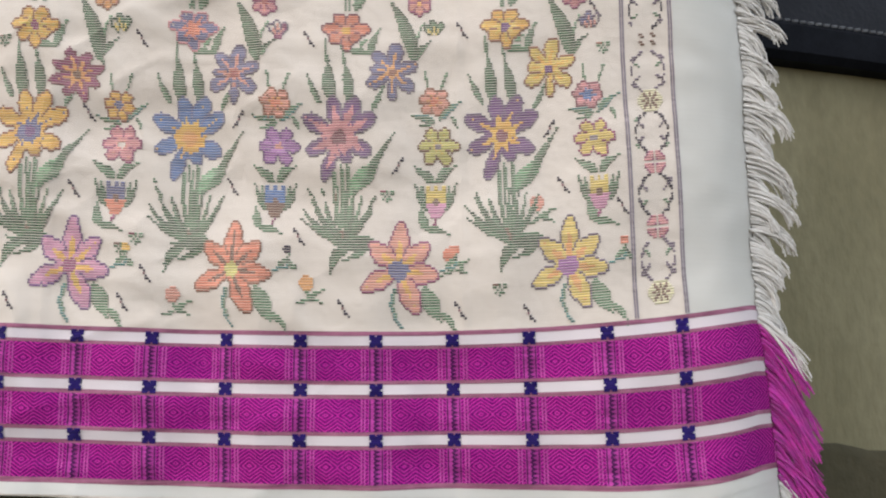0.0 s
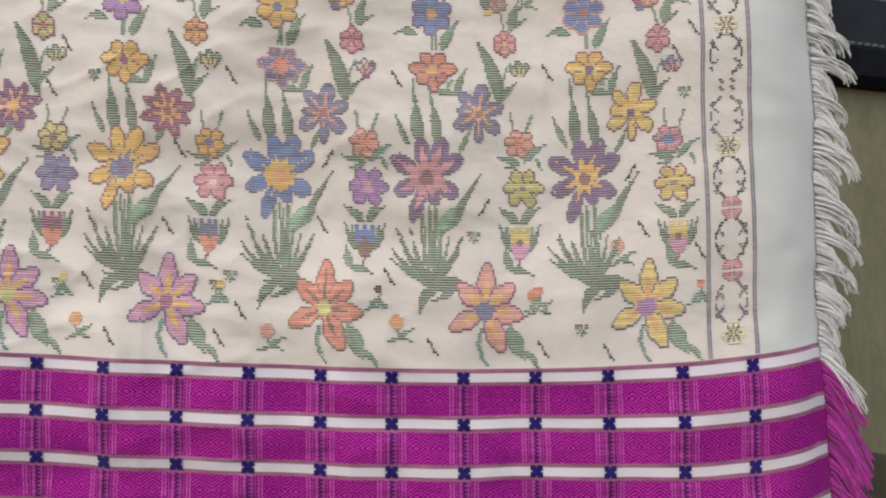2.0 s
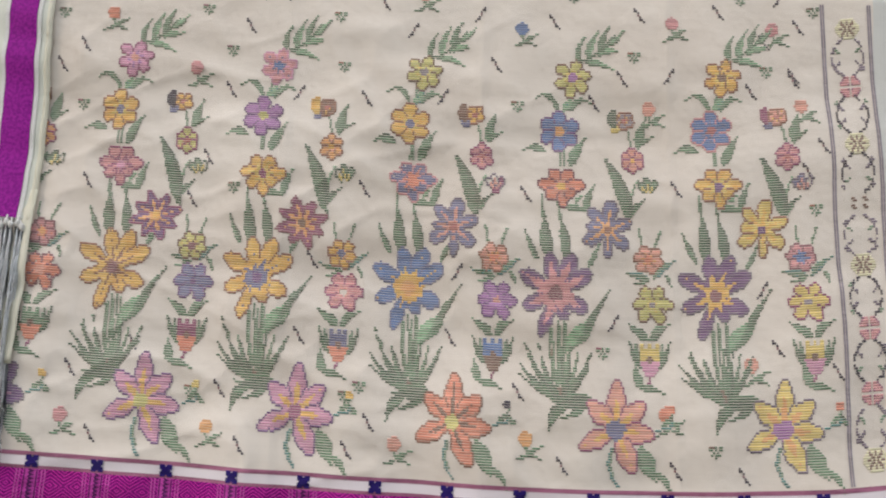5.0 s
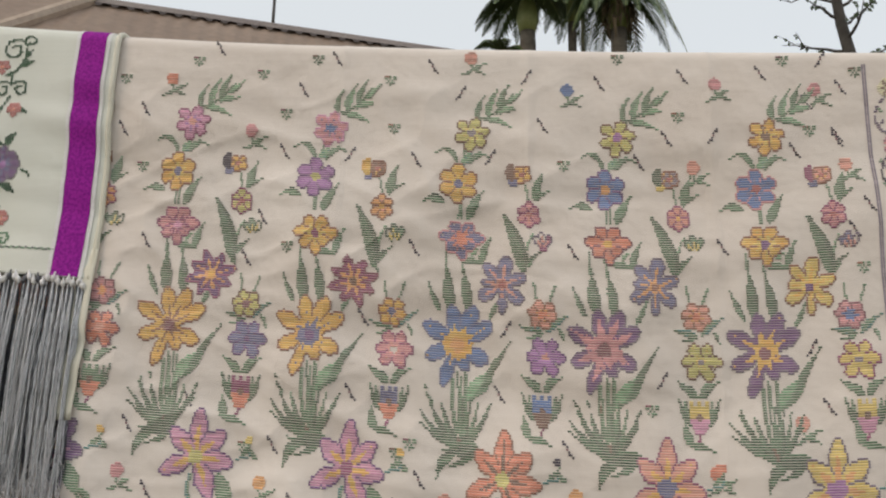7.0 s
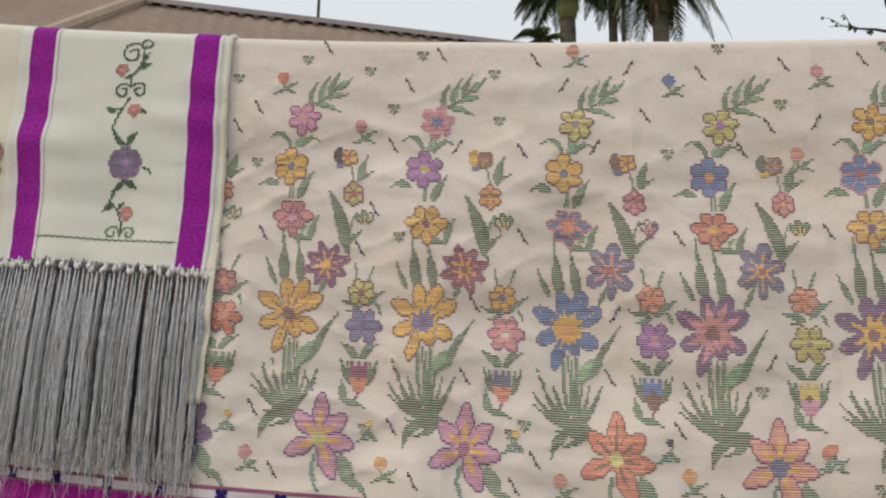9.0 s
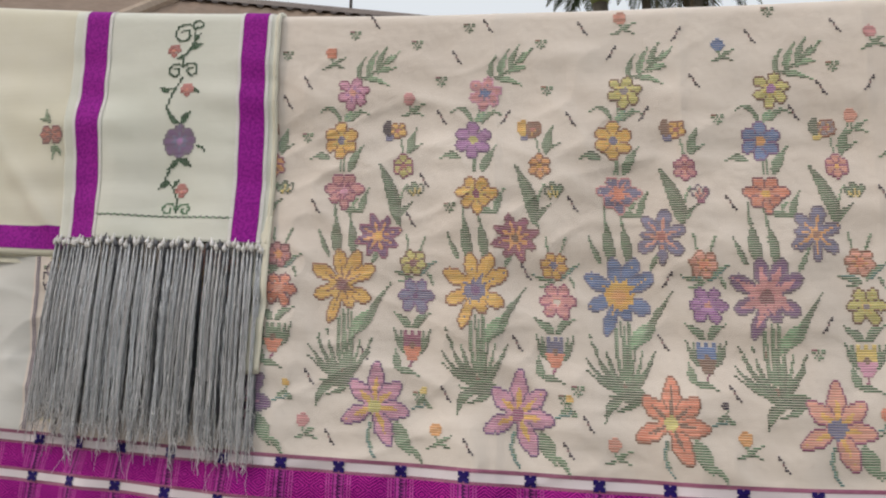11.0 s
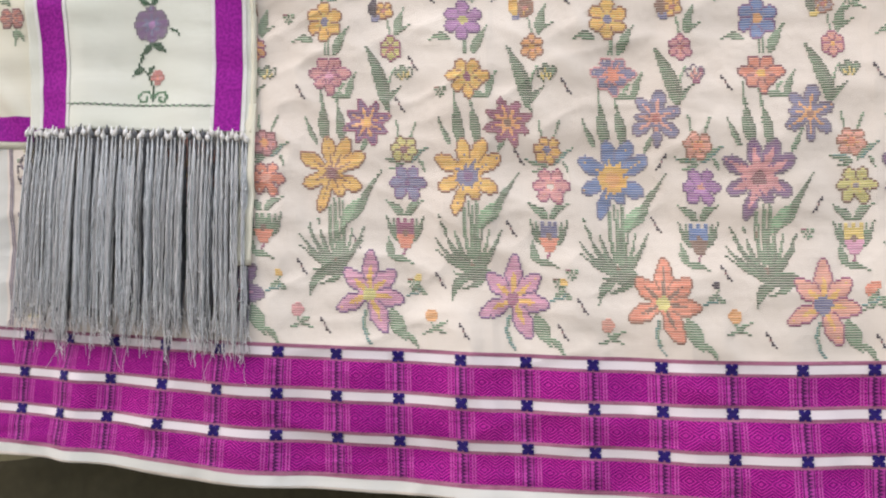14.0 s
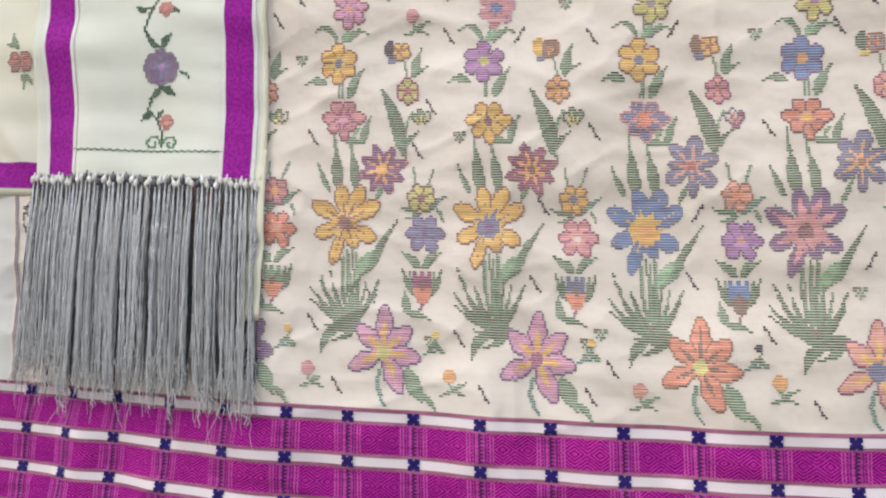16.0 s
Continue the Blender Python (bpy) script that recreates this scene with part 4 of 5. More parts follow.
def build_fringe(sheet):
    """Loose warp ends: white down the plain part, magenta at the border."""
    rnd = random.Random(5)
    v = 0.835
    while v > -0.285:
        purple = v < -0.012
        white_row = purple and any(lo < v < hi for lo, hi in ((-0.024, -0.012), (-0.102, -0.089), (-0.180, -0.168), (-0.290, -0.250)))
        s = Soup()
        mat = PURPLE_YARN if purple and not white_row else WHITE_YARN
        reach = rnd.choice((0.022, 0.028, 0.034, 0.042, 0.064)) * rnd.uniform(0.85, 1.1) if not purple else rnd.uniform(0.034, 0.072)
        fall = rnd.uniform(0.040, 0.062) if not purple else rnd.uniform(0.075, 0.13)
        half = rnd.uniform(0.011, 0.017) if not purple else rnd.uniform(0.007, 0.012)
        tip_y = rnd.uniform(-0.014, 0.006)
        for n in range(22):
            dv = half * (2 * (n + 0.5) / 22 - 1) + rnd.uniform(-0.001, 0.001)
            x0, y0, z0 = on_cloth(right_end(v + dv) - rnd.uniform(0.004, 0.024), v + dv, 0.0012)
            mx, my, mz = on_cloth(right_end(v), v, 0.001)
            rr, ff = reach * rnd.uniform(0.66, 1.05), fall * rnd.uniform(0.70, 1.10)
            tip = (mx + rr, my + tip_y + rnd.uniform(-0.003, 0.003), mz - ff + 0.18 * dv)
            pts, radii = [], []
            for q in range(7):
                t = q / 6
                sx, sz = (1 - (1 - t) ** 1.5, t ** 1.45) if not purple else (t ** 0.9, t ** 1.15)
                pts.append((x0 + (tip[0] - x0) * sx + 0.006 * t * noise.noise((n * 3.1, t * 3, v * 40)), y0 + (tip[1] - y0) * t - 0.004 * math.sin(math.pi * t), z0 + (tip[2] - z0) * sz))
                radii.append((0.0030 if purple else 0.0024) * (1 - 0.6 * t) + 0.0002)
            s.tube(pts, radii, PURPLE_YARN if white_row and n % 4 == 0 else mat, 4, False)
        part("fringe_tuft", s, sheet, "magenta fringe threads" if mat is PURPLE_YARN else "", True)
        v -= rnd.uniform(0.019, 0.026) if not purple else rnd.uniform(0.013, 0.019)


# ---------------------------------------------------------------- the scarf with silver tassels
SCARF_L, SCARF_R = -1.516, -1.066
SCARF_R_WRAP = 0.030


def scarf_low(u):
    return 1.634 - 0.030 * (u - SCARF_L) / 0.45


def on_scarf(u, z, off=0.0):
    """z is the height itself; the edges lean a little outwards towards the hem."""
    v = z - base_z(u)
    t = smooth_step(2.08, 1.62, z)
    y = folds(u, v, False) - 0.017 - 0.003 * math.sin(2 * math.pi * u / 0.21 + 3 * z) * t - 0.004 * noise.noise((u * 6, z * 4, 3.3)) * t
    if u > SCARF_R - 0.05:
        y += 0.006 * ((u - SCARF_R + 0.05) / 0.05) ** 2
    return (u + 0.0022 * math.sin(7.5 * z + 0.6) * t, Y0 + y - off, z)


def scarf_patch(u0, u1, z0, z1, off, mat, name, parent, label="", wrap=True):
    """A woven strip on the scarf from hem to pole, carried over the pole's front."""
    s = Soup()
    nu, nz = max(1, round((u1 - u0) / 0.007)), max(1, round((z1(0) - z0(0)) / 0.008))
    rows = []
    for j in range(nz + 1):
        row = []
        for i in range(nu + 1):
            u = u0 + (u1 - u0) * i / nu
            a, b = z0(u), z1(u)
            row.append(on_scarf(u, a + (b - a) * j / nz, off))
        rows.append(row)
    if wrap:
        q = SCARF_R_WRAP + off
        for k in range(1, 7):
            t = math.pi * 0.75 * k / 6
            rows.append([(x, y + q * (1 - math.cos(t)), z + q * 0.9 * math.sin(t)) for x, y, z in rows[nz]])
    s.sheet(rows, mat)
    return part(name, s, parent, label, True)


def build_scarf():
    s = Soup()
    cols = []
    for i in range(91):
        u = SCARF_L + (SCARF_R - SCARF_L) * i / 90
        top = top_z(u) - 0.026
        lo = scarf_low(u)
        col = [on_scarf(u, lo + (top - lo) * j / 72) for j in range(73)]
        cols.append(col + over_pole(col[-1], 0.36, r=0.030))
    s.sheet(cols, SCARF)
    scarf = tagged(part("tasselled_scarf", s, smooth=True), "pale handwoven scarf with two purple bands and silver tassels", "scarf")
    sol = scarf.modifiers.new("thickness", "SOLIDIFY")
    sol.thickness, sol.offset = 0.0012, 1.0
    for a, b in ((-1.488, -1.436), (-1.136, -1.086)):
        scarf_patch(a, b, lambda u: scarf_low(u) + 0.002, lambda u: top_z(u) - 0.026, 0.0016, BAND, "purple_band", scarf, "bright purple ribbed woven band")
        for x in (a - 0.0075, b + 0.0008):
            scarf_patch(x, x + 0.0068, lambda u: scarf_low(u) + 0.002, lambda u: top_z(u) - 0.026, 0.0015, WHITE_YARN, "band_edge", scarf)
    roll = Soup()
    edge = [on_scarf(SCARF_R, scarf_low(SCARF_R) + (top_z(SCARF_R) - 0.026 - scarf_low(SCARF_R)) * j / 60, -0.001) for j in range(61)]
    edge += [(x, y, z + 0.001) for x, y, z in over_pole(edge[-1], 0.0, r=SCARF_R_WRAP)[:8]]
    roll.tube(edge, [0.0052 + 0.0006 * noise.noise((j * 0.4, 0, 0)) for j in range(len(edge))], CREAM, 8)
    part("rolled_edge", roll, scarf, "narrow cream rolled selvedge", True)
    # embroidered line above the hem
    s = Soup()
    for k in range(70):
        u = -1.434 + 0.297 * k / 70
        z = scarf_low(u) + 0.049 + 0.0012 * math.sin(k * 1.9)
        s.sheet([[on_scarf(u, z - 0.0016, 0.0013), on_scarf(u + 0.0036, z - 0.0016, 0.0013)], [on_scarf(u, z + 0.0016, 0.0016), on_scarf(u + 0.0036, z + 0.0016, 0.0016)]], THREADS["sage" if k % 3 else "ink"])
    part("stitched_line", s, scarf, "thin grey-green stitched line")
    # the vine
    cv = Canvas(on_scarf, scarf, True, SCARF)
    x0 = -1.262

    def at(dx, z):
        return (x0 + dx / 1000, z / 1000)

    def curl(cx, cz, r, turns, start, way, colour="deep"):
        pts = []
        for q in range(19):
            t = q / 18
            a = radians(start) + way * 2 * math.pi * turns * t
            rr = r * (1 - 0.72 * t)
            pts.append((x0 + (cx + rr * math.cos(a)) / 1000, (cz + rr * math.sin(a)) / 1000))
        cv.stem(pts, colour, name="tendril")

    cv.flower(*at(0, 1820), tuple((k, 35, 14) for k in (90, 40, 140, 0, 180, 220, 320, 270)), "violet", "slate", "lilac", "dusk", heart=0.007, streak=0.6, gap=0.5, name="rose")
    for x, z in ((-22, 2013), (12, 1926), (8, 1720)):
        cv.flower(*at(x, z), tuple((k, 15, 7) for k in (60, 120, 0, 180, 270)), "red", "rosepink", "coral", "red", heart=0.004, streak=0.3, name="rosebud")
    curl(-2, 2048, 25, 1.35, 20, 1)
    curl(28, 2064, 14, 0.9, 180, -1)
    curl(-16, 1968, 17, 1.2, 40, 1)
    curl(18, 1968, 17, 1.2, 140, -1)
    curl(-18, 1682, 15, 1.1, 0, 1, "sage")
    curl(18, 1680, 15, 1.1, 180, -1, "sage")
    for pts in ([(22, 2050), (18, 2020), (2, 2000), (0, 1975)], [(0, 1955), (-22, 1915), (-30, 1890), (-12, 1866), (0, 1856)], [(0, 1784), (-20, 1765), (-30, 1745), (-12, 1728), (0, 1700), (0, 1676)], [(36, 1810), (48, 1806), (56, 1798)], [(-34, 1930), (4, 1930)]):
        cv.stem([at(*p) for p in pts], "deep")
    for a, b, c, d, w in ((14, 2016, 40, 2024, 5), (2, 2002, -14, 1994, 4), (22, 2032, 34, 2046, 4), (-4, 1858, -24, 1876, 5.5), (4, 1858, 22, 1880, 5.5), (-4, 1782, -24, 1766, 5), (4, 1782, 26, 1768, 5.5), (-26, 1742, -44, 1726, 5), (-30, 1926, -48, 1936, 4.5), (20, 1926, 40, 1918, 3.5), (-10, 1730, 2, 1742, 4), (10, 1704, 26, 1728, 3)):
        cv.leaf([at(a, b), at(c, d)], 1.3 * w / 1000, "deep", "green")
    # knots and tassels
    rnd = random.Random(11)
    n = 50
    for k in range(n):
        u = SCARF_L - 0.006 + (SCARF_R - SCARF_L + 0.004) * (k + 0.5 + rnd.uniform(-0.25, 0.25)) / n
        z = scarf_low(u)
        x, y, _ = on_scarf(u, z, 0.002)
        knot, strands = Soup(), Soup()
        light = (u < -1.436 or u > -1.14)
        zk = z - 0.006 + rnd.uniform(-0.006, 0.005)
        prof = [(0.010, 0.0012), (0.004, 0.0018), (0.002, 0.0040), (-0.002, 0.0048), (-0.006, 0.0036), (-0.009, 0.0020)]
        tilt = rnd.uniform(-0.006, 0.006)
        knot.tube([(x + tilt * dz * 60, y - 0.004, zk + dz) for dz, r in prof], [r * rnd.uniform(0.9, 1.15) for dz, r in prof], WHITE_YARN if light or k % 3 == 0 else (SILVER, SILVER_PALE, SILVER_DARK_SHADE)[k * 5 % 3], 7)
        length = 0.360 + rnd.uniform(-0.03, 0.03) - (0.02 if k < 4 else 0.0)
        drift = rnd.uniform(-0.008, 0.008) - 0.010 * (1 - k / n)
        hue = rnd.random()
        for q in range(23):
            rear = q > 16        # a sparser dark layer behind closes the gaps and paints their shade
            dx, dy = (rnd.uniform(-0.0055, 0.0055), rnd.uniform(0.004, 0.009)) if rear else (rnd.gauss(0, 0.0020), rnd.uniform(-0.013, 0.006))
            long = length * (rnd.uniform(0.90, 1.03) if q else 1.05)
            if rnd.random() < 0.04:
                long *= 1.08
            ph, amp = rnd.uniform(0, 6), rnd.uniform(0.001, 0.003)
            fray = rnd.gauss(0, 0.0045)
            pts, radii = [], []
            for e in range(17):
                t = e / 16
                pts.append((x + dx * (1.0 if rear else min(1, 3.5 * t + 0.1)) + drift * t + amp * (math.sin(ph + 7 * t) * t + 0.42 * math.sin(ph * 3 + 47 * t)) + fray * max(0, t - 0.72) * 3.4,
                            y - 0.003 + dy * min(1.0, 2.5 * t) - 0.004 * t, zk - 0.006 - long * t))
                radii.append(0.00105 if t < 0.8 else 0.0008 if t < 0.95 else 0.0003)
            # dark yarn paints shade on rear and inner strands; pale yarn adds glints
            yarn = SILVER_DARK_SHADE if rear or (dy > 0.001 and q > 2) or rnd.random() < 0.05 else SILVER_PALE if rnd.random() < 0.48 + 0.4 * hue * hue else SILVER
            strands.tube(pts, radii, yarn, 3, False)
        for q in range(9):        # frayed tips and a few stray hairs
            hair = q < 1
            t0 = rnd.uniform(0.86, 1.02)
            px, pz = x + drift * t0 + rnd.gauss(0, 0.005), zk - 0.006 - length * t0
            ln = rnd.uniform(0.04, 0.08) if hair else rnd.uniform(0.012, 0.030)
            sw = rnd.gauss(0, 0.28)
            pts = [(px + ln * sw * e / 4 + 0.0015 * math.sin(e * 2 + q), y - 0.012 + rnd.uniform(-0.003, 0.003), pz - ln * e / 4) for e in range(5)]
            strands.tube(pts, [0.0004 if hair else 0.0009] * 4 + [0.0002], SILVER_PALE, 3, False)
        tassel = part("tassel", strands, scarf, "shiny silver-grey thread tassel", True)
        part("knot", knot, tassel, "tied white knot" if light else "", True)
    # the edge of the scarf's under-layer, beside the last tassels
    s = Soup()
    rows = []
    for j in range(25):
        z = 1.36 + 0.30 * j / 24
        rows.append([(SCARF_R - 0.026 + 0.031 * i / 4 + 0.004 * math.sin(z * 9), Y0 + folds(SCARF_R, z - base_z(SCARF_R)) - 0.007 - 0.004 * (i / 4) ** 2, z) for i in range(5)])
    s.sheet(rows, CREAM)
    under = part("under_layer", s, scarf, "cream edge of the layer behind", True)
    so = under.modifiers.new("thickness", "SOLIDIFY")
    so.thickness = 0.0016


# ---------------------------------------------------------------- the cream cloth beyond the scarf
def on_cream(u, z, off=0.0):
    v = z - base_z(u)
    t = smooth_step(2.15, 1.6, z)
    y = -0.008 + folds(u, v, False) - smooth_step(-1.50, -1.56, u) * 0.014 * t * math.exp(-((u + 1.60 + 0.8 * (z - 1.74)) / 0.022) ** 2) - smooth_step(-1.50, -1.60, u) * 0.012 * t * (0.5 + 0.5 * math.sin(2 * math.pi * (u + 0.45 * z) / 0.26)) - 0.003 * noise.noise((u * 5 + z * 4, z * 3, 8.8)) * t
    return (u, Y0 + y - off, z)


def cream_low(u):
    return 1.602 - 0.06 * (u + 1.6)


def build_cream():
    cols = []
    a, b = -2.25, -1.500
    for i in range(71):
        u = a + (b - a) * i / 70
        top, lo = top_z(u) - 0.018, cream_low(u)
        col = [on_cream(u, lo + (top - lo) * j / 40) for j in range(41)]
        cols.append(col + over_pole(col[-1], 0.4, r=0.028))
    s = Soup()
    s.sheet(cols, CREAM)
    ob = tagged(part("cream_cloth", s, smooth=True), "glossy cream cloth with purple hem hung over the pole", "cloth")
    sol = ob.modifiers.new("thickness", "SOLIDIFY")
    sol.thickness, sol.offset = 0.0014, 1.0
    s = Soup()
    s.sheet([[on_cream(a + (b - a) * i / 70, cream_low(a + (b - a) * i / 70) + 0.014 + 0.048 * j / 4, 0.0012) for i in range(71)] for j in range(5)], BAND)
    part("purple_hem_band", s, ob, "bright purple woven hem band", True)
    s = Soup()
    for k in range(2):
        s.sheet([[on_cream(a + (b - a) * i / 70, cream_low(a + (b - a) * i / 70) - 0.012 * k - 0.003 + 0.010 * j / 2, -0.004 - 0.005 * k) for i in range(71)] for j in range(3)], CREAM)
    part("folded_edge", s, ob, "", True)
    cv = Canvas(on_cream, ob, False, CREAM)
    for x in (-1.548, -1.80, -2.05):
        cv.flower(x, 1.850, tuple((k, 25, 10) for k in (45, 135, 225, 315, 0, 180)), "red", "coral", "maroon", "maroon", heart=0.006, streak=0.4, gap=0.2, name="rose")
        cv.leaf([(x - 0.002, 1.874), (x - 0.016, 1.906)], 0.005, "sage", "deep")
        cv.leaf([(x - 0.006, 1.880), (x - 0.026, 1.886)], 0.004, "sage", "deep")
        cv.leaf([(x + 0.006, 1.828), (x + 0.022, 1.806)], 0.005, "sage", "deep")
        cv.leaf([(x + 0.002, 1.826), (x + 0.004, 1.800)], 0.004, "sage", "deep")


# ---------------------------------------------------------------- house and trees behind
def build_house():
    house = thing("house", "low house with a brown sheet roof and scalloped ridge", "house")
    m = Matrix.Translation((-4.45, 10.0, 0)) @ Matrix.Rotation(radians(19.3), 4, "Z")
    ridge_z, eave_z, run = 6.91, 4.66, 2.2
    x0, x1 = -1.35, 9.0
    # front slope of corrugated sheets
    s = Soup()
    n = 460
    rows = [[], []]
    for i in range(n + 1):
        x = x0 - 1.6 + (x1 - x0 + 1.6) * i / n
        w = 0.009 * math.cos(2 * math.pi * x / 0.22)
        rows[0].append(tuple(m @ Vector((max(x, x0), 0.0, ridge_z + w))) if x >= x0 else tuple(m @ Vector((x, -run * (x0 - x) / 1.6, ridge_z - (ridge_z - eave_z) * (x0 - x) / 1.6 + w))))
        rows[1].append(tuple(m @ Vector((x, -run, eave_z + w))))
    s.sheet(rows, ROOF)
    s.sheet([[tuple(m @ Vector((x0, 0, ridge_z))), tuple(m @ Vector((x1, 0, ridge_z)))], [tuple(m @ Vector((x0 - 1.6, run, eave_z))), tuple(m @ Vector((x1, run, eave_z)))]], ROOF)
    s.sheet([[tuple(m @ Vector((x0, 0, ridge_z))), tuple(m @ Vector((x0, 0, ridge_z)))], [tuple(m @ Vector((x0 - 1.6, -run, eave_z))), tuple(m @ Vector((x0 - 1.6, run, eave_z)))]], ROOF)
    rows = []
    for j in range(13):        # the wing that runs on beyond the pale hip
        t = j / 12
        top = Vector((x0, -0.03, ridge_z)).lerp(Vector((x0 - 1.6, -run - 0.03, eave_z)), t)
        rows.append([tuple(m @ (top + Vector((-7.0 * q / 40, 1.2 * q / 40, (1.6 - 1.2 * t) * q / 40 + 0.008 * math.cos(q * 2.1))))) for q in range(41)])
    s.sheet(rows, ROOF)
    roof = part("roof", s, house, "faded brown corrugated sheet roof")
    # a rounded ridge sheet with dark openings of the corrugation under its lower edge
    s = Soup()
    s.sheet([[tuple(m @ Vector((x, y, ridge_z + z))) for x in (x0, x1)] for y, z in ((-0.16, -0.10), (-0.10, -0.01), (-0.03, 0.04), (0.03, 0.04), (0.10, -0.01), (0.16, -0.10))], CAP)
    for k in range(int((x1 - x0) / 0.20)):
        x = x0 + 0.20 * k
        rim = [(x, -0.170, -0.105), (x + 0.11, -0.170, -0.105), (x + 0.085, -0.20, -0.160), (x + 0.025, -0.20, -0.160)]
        s.face([tuple(m @ Vector((p[0], p[1], ridge_z + p[2]))) for p in rim], RIDGE)
    part("ridge_cap", s, roof, "dark scalloped ridge cap")
    s = Soup()
    a, b = m @ Vector((x0, -0.02, ridge_z + 0.03)), m @ Vector((x0 - 1.6, -run, eave_z + 0.03))
    s.tube([tuple(a), tuple(b)], [0.09, 0.09], HIP, 8)
    part("hip_cap", s, roof, "pale hip cap")
    s = Soup()
    s.box((x0 - 1.2, -run + 0.5, -0.1), (x1 - 0.3, run - 0.5, eave_z + 0.15), HOUSE_WALL, m)
    part("wall", s, house)
    for k in range(4):
        s = Soup()
        s.box((x0 - 1.2 + 2.6 * k, -run + 0.44, 1.0), (x0 - 0.1 + 2.6 * k, -run + 0.52, 2.2), RIDGE, m)
        part("window", s, house)
    pole = thing("aerial_pole", "thin grey metal aerial pole on the roof ridge", "pole")
    s = Soup()
    p = m @ Vector((0.95, 0.0, ridge_z + 0.03))
    s.tube([tuple(p), tuple(p + Vector((0, 0, 1.6)))], [0.022, 0.020], STEEL, 8)
    part("mast", s, pole, smooth=True)


def build_palm(x, y, crown_z, seed, fronds, trunk_r=0.11, reach=2.0, droop=0.8, skirt=False):
    rnd = random.Random(seed)
    palm = thing("areca_palm", "slender areca palm with green crownshaft and drooping fronds", "palm tree", "palms behind the house")
    s = Soup()
    pts, radii = [], []
    for k in range(33):
        t = k / 32
        pts.append((x + 0.25 * math.sin(1.3 * t + seed) * (1 - t), y, -0.05 + (crown_z - 1.1) * t))
        radii.append(trunk_r * (1.25 - 0.45 * t) * (1.06 if k % 2 else 1.0))
    s.tube(pts, radii, BARK, 10)
    part("trunk", s, palm, smooth=True)
    s = Soup()
    s.tube([(x, y, crown_z - 1.15), (x, y, crown_z - 0.8), (x, y, crown_z - 0.3), (x, y, crown_z + 0.1)], [trunk_r * 0.85, trunk_r * 1.25, trunk_r * 0.95, trunk_r * 0.5], SHAFT, 10)
    part("crownshaft", s, palm, "smooth pale green crownshaft", True)
    if skirt:        # old brown fronds hang round the stem
        dead = Soup()
        for k in range(150):
            a, top = rnd.uniform(0, 2 * math.pi), crown_z - rnd.uniform(-0.1, 0.9)
            r0, r1, long = trunk_r * 0.9, trunk_r * rnd.uniform(1.3, 2.1), rnd.uniform(0.4, 0.9)
            ca, sa = math.cos(a), math.sin(a)
            mid = Vector((x + r1 * ca, y + r1 * sa, top - 0.35 * long))
            tip = Vector((x + r1 * 0.95 * ca, y + r1 * 0.95 * sa, top - long))
            side = Vector((-sa, ca, 0)) * rnd.uniform(0.02, 0.05)
            base = Vector((x + r0 * ca, y + r0 * sa, top))
            dead.face([tuple(base - side), tuple(mid - side), tuple(tip), tuple(mid + side), tuple(base + side)], DEAD)
        part("dead_frond_skirt", dead, palm, "shaggy brown hanging dead fronds")
    crown = Soup()
    stalk = Soup()
    for f in range(fronds):
        a = 2 * math.pi * f / fronds + rnd.uniform(-0.25, 0.25)
        lift = rnd.uniform(0.1, 0.9)
        long = reach * rnd.uniform(0.8, 1.1)
        line = []
        for k in range(15):
            t = k / 14
            r = long * (t - 0.22 * t * t)
            line.append(Vector((x + r * math.cos(a), y + r * math.sin(a), crown_z + 0.1 + long * (lift * t - (droop + 0.55 * lift) * t ** 2.1))))
        stalk.tube([tuple(p) for p in line], [0.025 - 0.0014 * k for k in range(15)], SHAFT, 4, False)
        side = Vector((-math.sin(a), math.cos(a), 0))
        for k in range(2, 40):
            t = k / 40 * 13.99
            q = int(t)
            p = line[q].lerp(line[q + 1], t - q)
            d = (line[q + 1] - line[q]).normalized()
            ll = 0.52 * math.sin(math.pi * min(1.0, 0.15 + 0.83 * k / 40)) * rnd.uniform(0.85, 1.1) * reach / 2.0
            for w in (-1, 1):
                tip = p + ll * (w * 0.72 * side + 0.55 * d + Vector((0, 0, -0.45 + rnd.uniform(-0.15, 0.1))))
                midp = p.lerp(tip, 0.45) + Vector((0, 0, 0.05 * ll))
                wid = 0.036 * reach / 2.0
                crown.face([tuple(p - wid * 0.4 * d), tuple(midp - wid * d), tuple(tip), tuple(midp + wid * d), tuple(p + wid * 0.4 * d)], FROND)
    cr = part("crown", crown, palm, "dark green feathery fronds")
    part("leaf_stalk", stalk, cr)


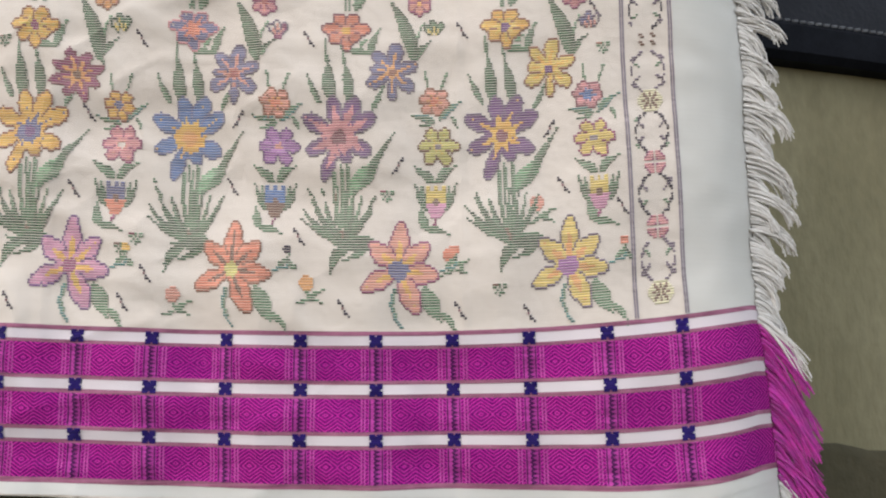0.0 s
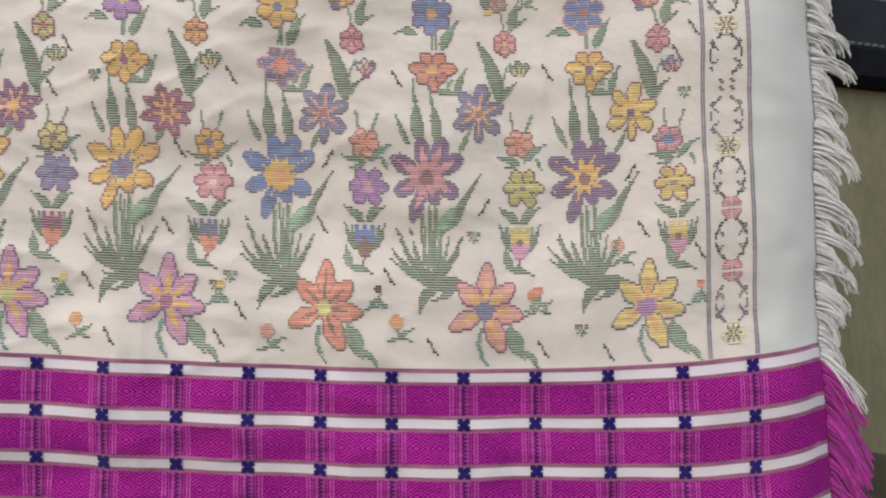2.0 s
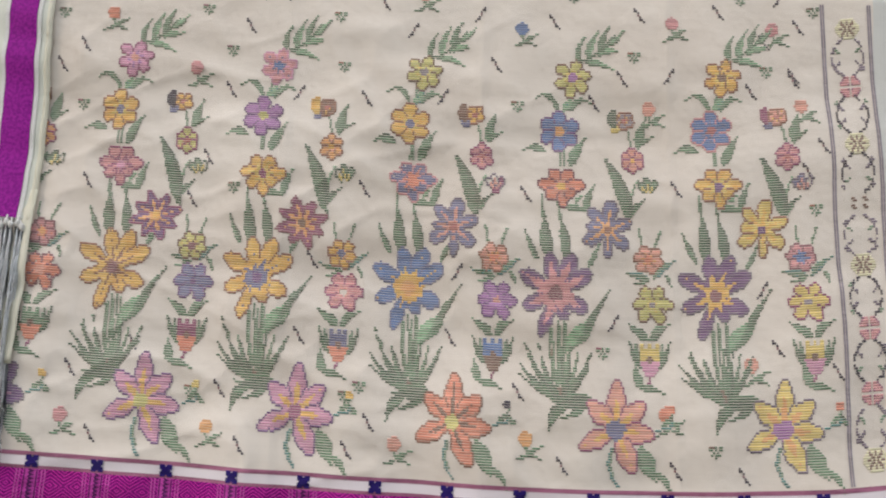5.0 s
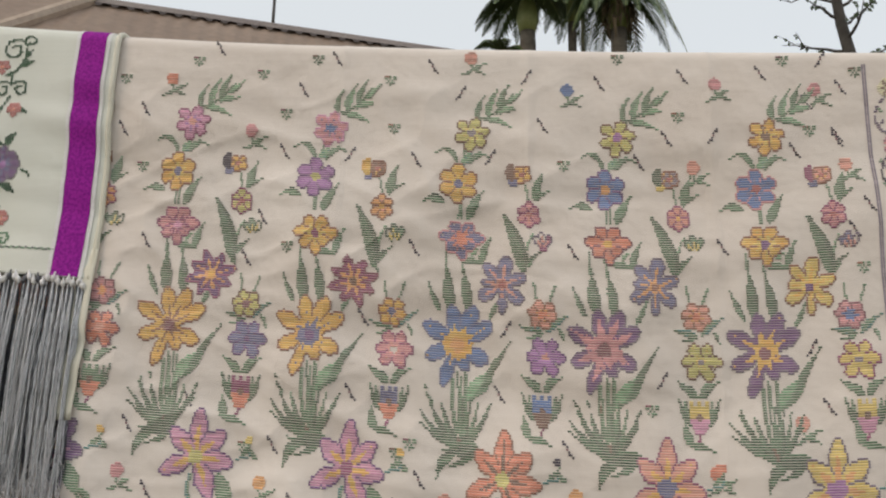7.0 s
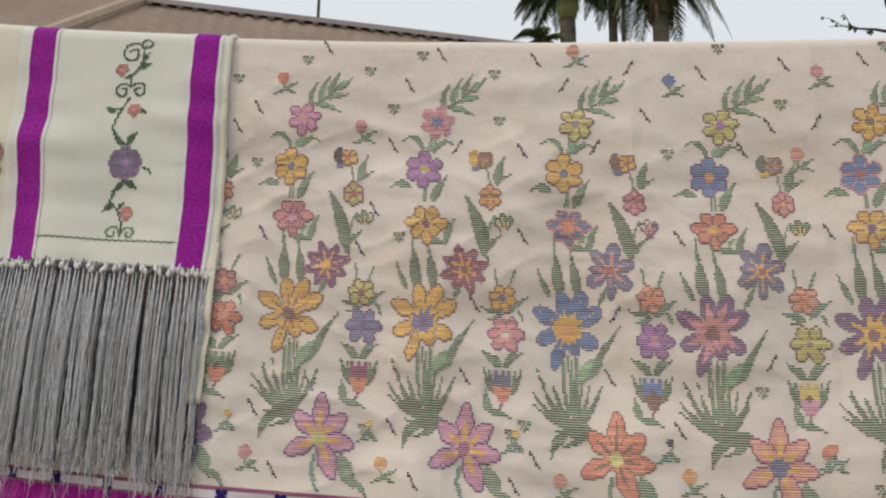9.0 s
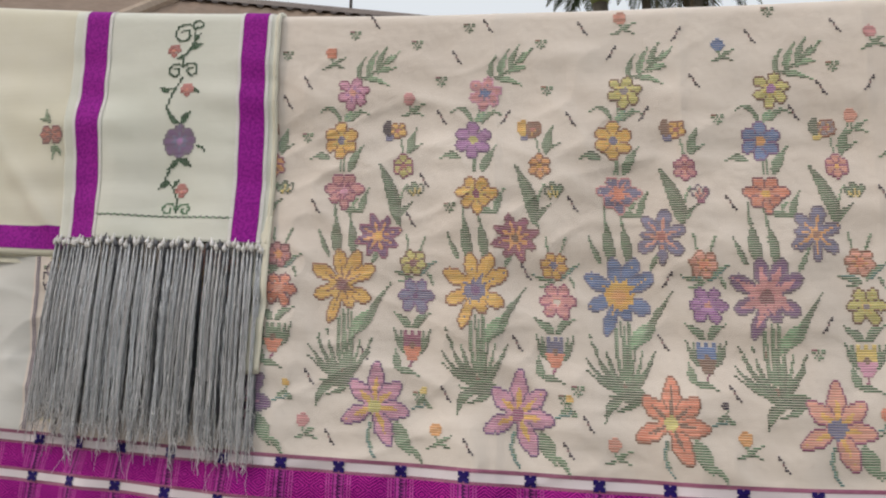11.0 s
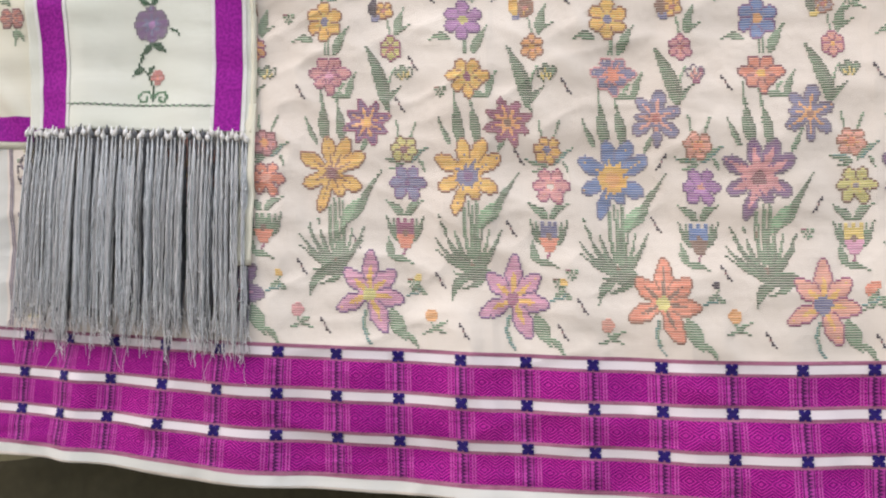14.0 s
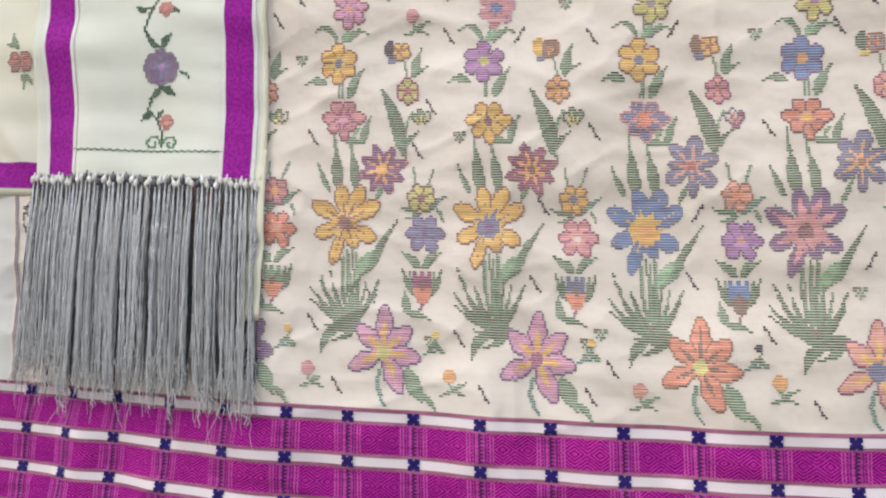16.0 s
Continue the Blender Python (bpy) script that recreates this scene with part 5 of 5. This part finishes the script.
def build_bare_tree():
    rnd = random.Random(3)
    x, y = 9.3, 22.0
    tree = thing("bare_tree", "nearly bare tree with grey limbs and few leaves", "tree")
    s = Soup()
    s.tube([(x + 0.9, y, -0.1), (x + 0.6, y, 5.0), (x + 0.35, y, 10.5), (x - 0.1, y, 13.0), (x - 0.25, y, 14.6), (x - 0.3, y, 17.0)], [0.30, 0.24, 0.19, 0.15, 0.12, 0.05], TWIG, 9)
    part("trunk", s, tree, smooth=True)
    leaves = Soup()
    for k in range(15):
        z = 11.8 + 0.33 * k
        a = 2.4 * k
        px = x + 0.25 - 0.42 * smooth_step(11, 13.5, z) - 0.2 * smooth_step(13, 16, z)
        length = rnd.uniform(1.0, 2.2)
        way = Vector((math.cos(a), 0.6 * math.sin(a), rnd.uniform(0.1, 0.7))).normalized()
        line = []
        for q in range(7):
            t = q / 6
            line.append(Vector((px, y, z)) + length * t * way + 0.12 * length * Vector((noise.noise((k, t * 3, 0)), 0, noise.noise((k, t * 3, 4)))))
        b = Soup()
        b.tube([tuple(p) for p in line], [0.055 * (1 - 0.85 * q / 6) for q in range(7)], TWIG, 5, False)
        for q in (2, 3, 4, 5):
            w = (way + Vector((rnd.uniform(-1, 1), rnd.uniform(-1, 1), rnd.uniform(-0.4, 0.9)))).normalized()
            tip = line[q] + 0.45 * length * w * rnd.uniform(0.4, 0.9)
            b.tube([tuple(line[q]), tuple(line[q].lerp(tip, 0.5) + Vector((0, 0, 0.03))), tuple(tip)], [0.016, 0.012, 0.005], TWIG, 4, False)
            for e in range(3 if z < 13.2 else 1):
                c = line[q].lerp(tip, rnd.uniform(0.3, 1.0))
                u = Vector((rnd.uniform(-1, 1), rnd.uniform(-0.4, 0.4), rnd.uniform(-1, 0.4))).normalized()
                r = u.cross(Vector((0.2, 1, 0.1))).normalized()
                ll = rnd.uniform(0.12, 0.22)
                leaves.face([tuple(c), tuple(c + 0.4 * ll * u + 0.3 * ll * r), tuple(c + ll * u), tuple(c + 0.4 * ll * u - 0.3 * ll * r)], LEAF)
        part("limb", b, tree, smooth=True)
    part("foliage", leaves, tree, "sparse dark green leaves")


build_ground()
build_wall()
build_coping()
build_pole()
sheet = build_sheet()
build_cream()
build_scarf()
canvas = Canvas(on_cloth, sheet)
build_end_band(canvas, sheet, 0.302, 0.383)
for c in range(6):
    build_column(canvas, 0.098 - PITCH * c, c)
build_scatter(canvas)
build_end_band(canvas, sheet, -1.562, -1.480)
build_fringe(sheet)
build_border(sheet)
build_house()
build_palm(0.38, 22.0, 14.0, 1, 15, 0.27, 2.1, 0.62)
build_palm(-0.30, 22.4, 12.35, 5, 12, 0.10, 1.15, 0.35)
build_palm(1.72, 22.6, 14.6, 2, 11, 0.15, 2.0, 0.9)
build_palm(2.30, 25.0, 16.6, 3, 11, 0.08, 1.9, 0.8)
build_palm(3.00, 22.0, 14.05, 4, 15, 0.27, 2.2, 1.0, True)
build_bare_tree()
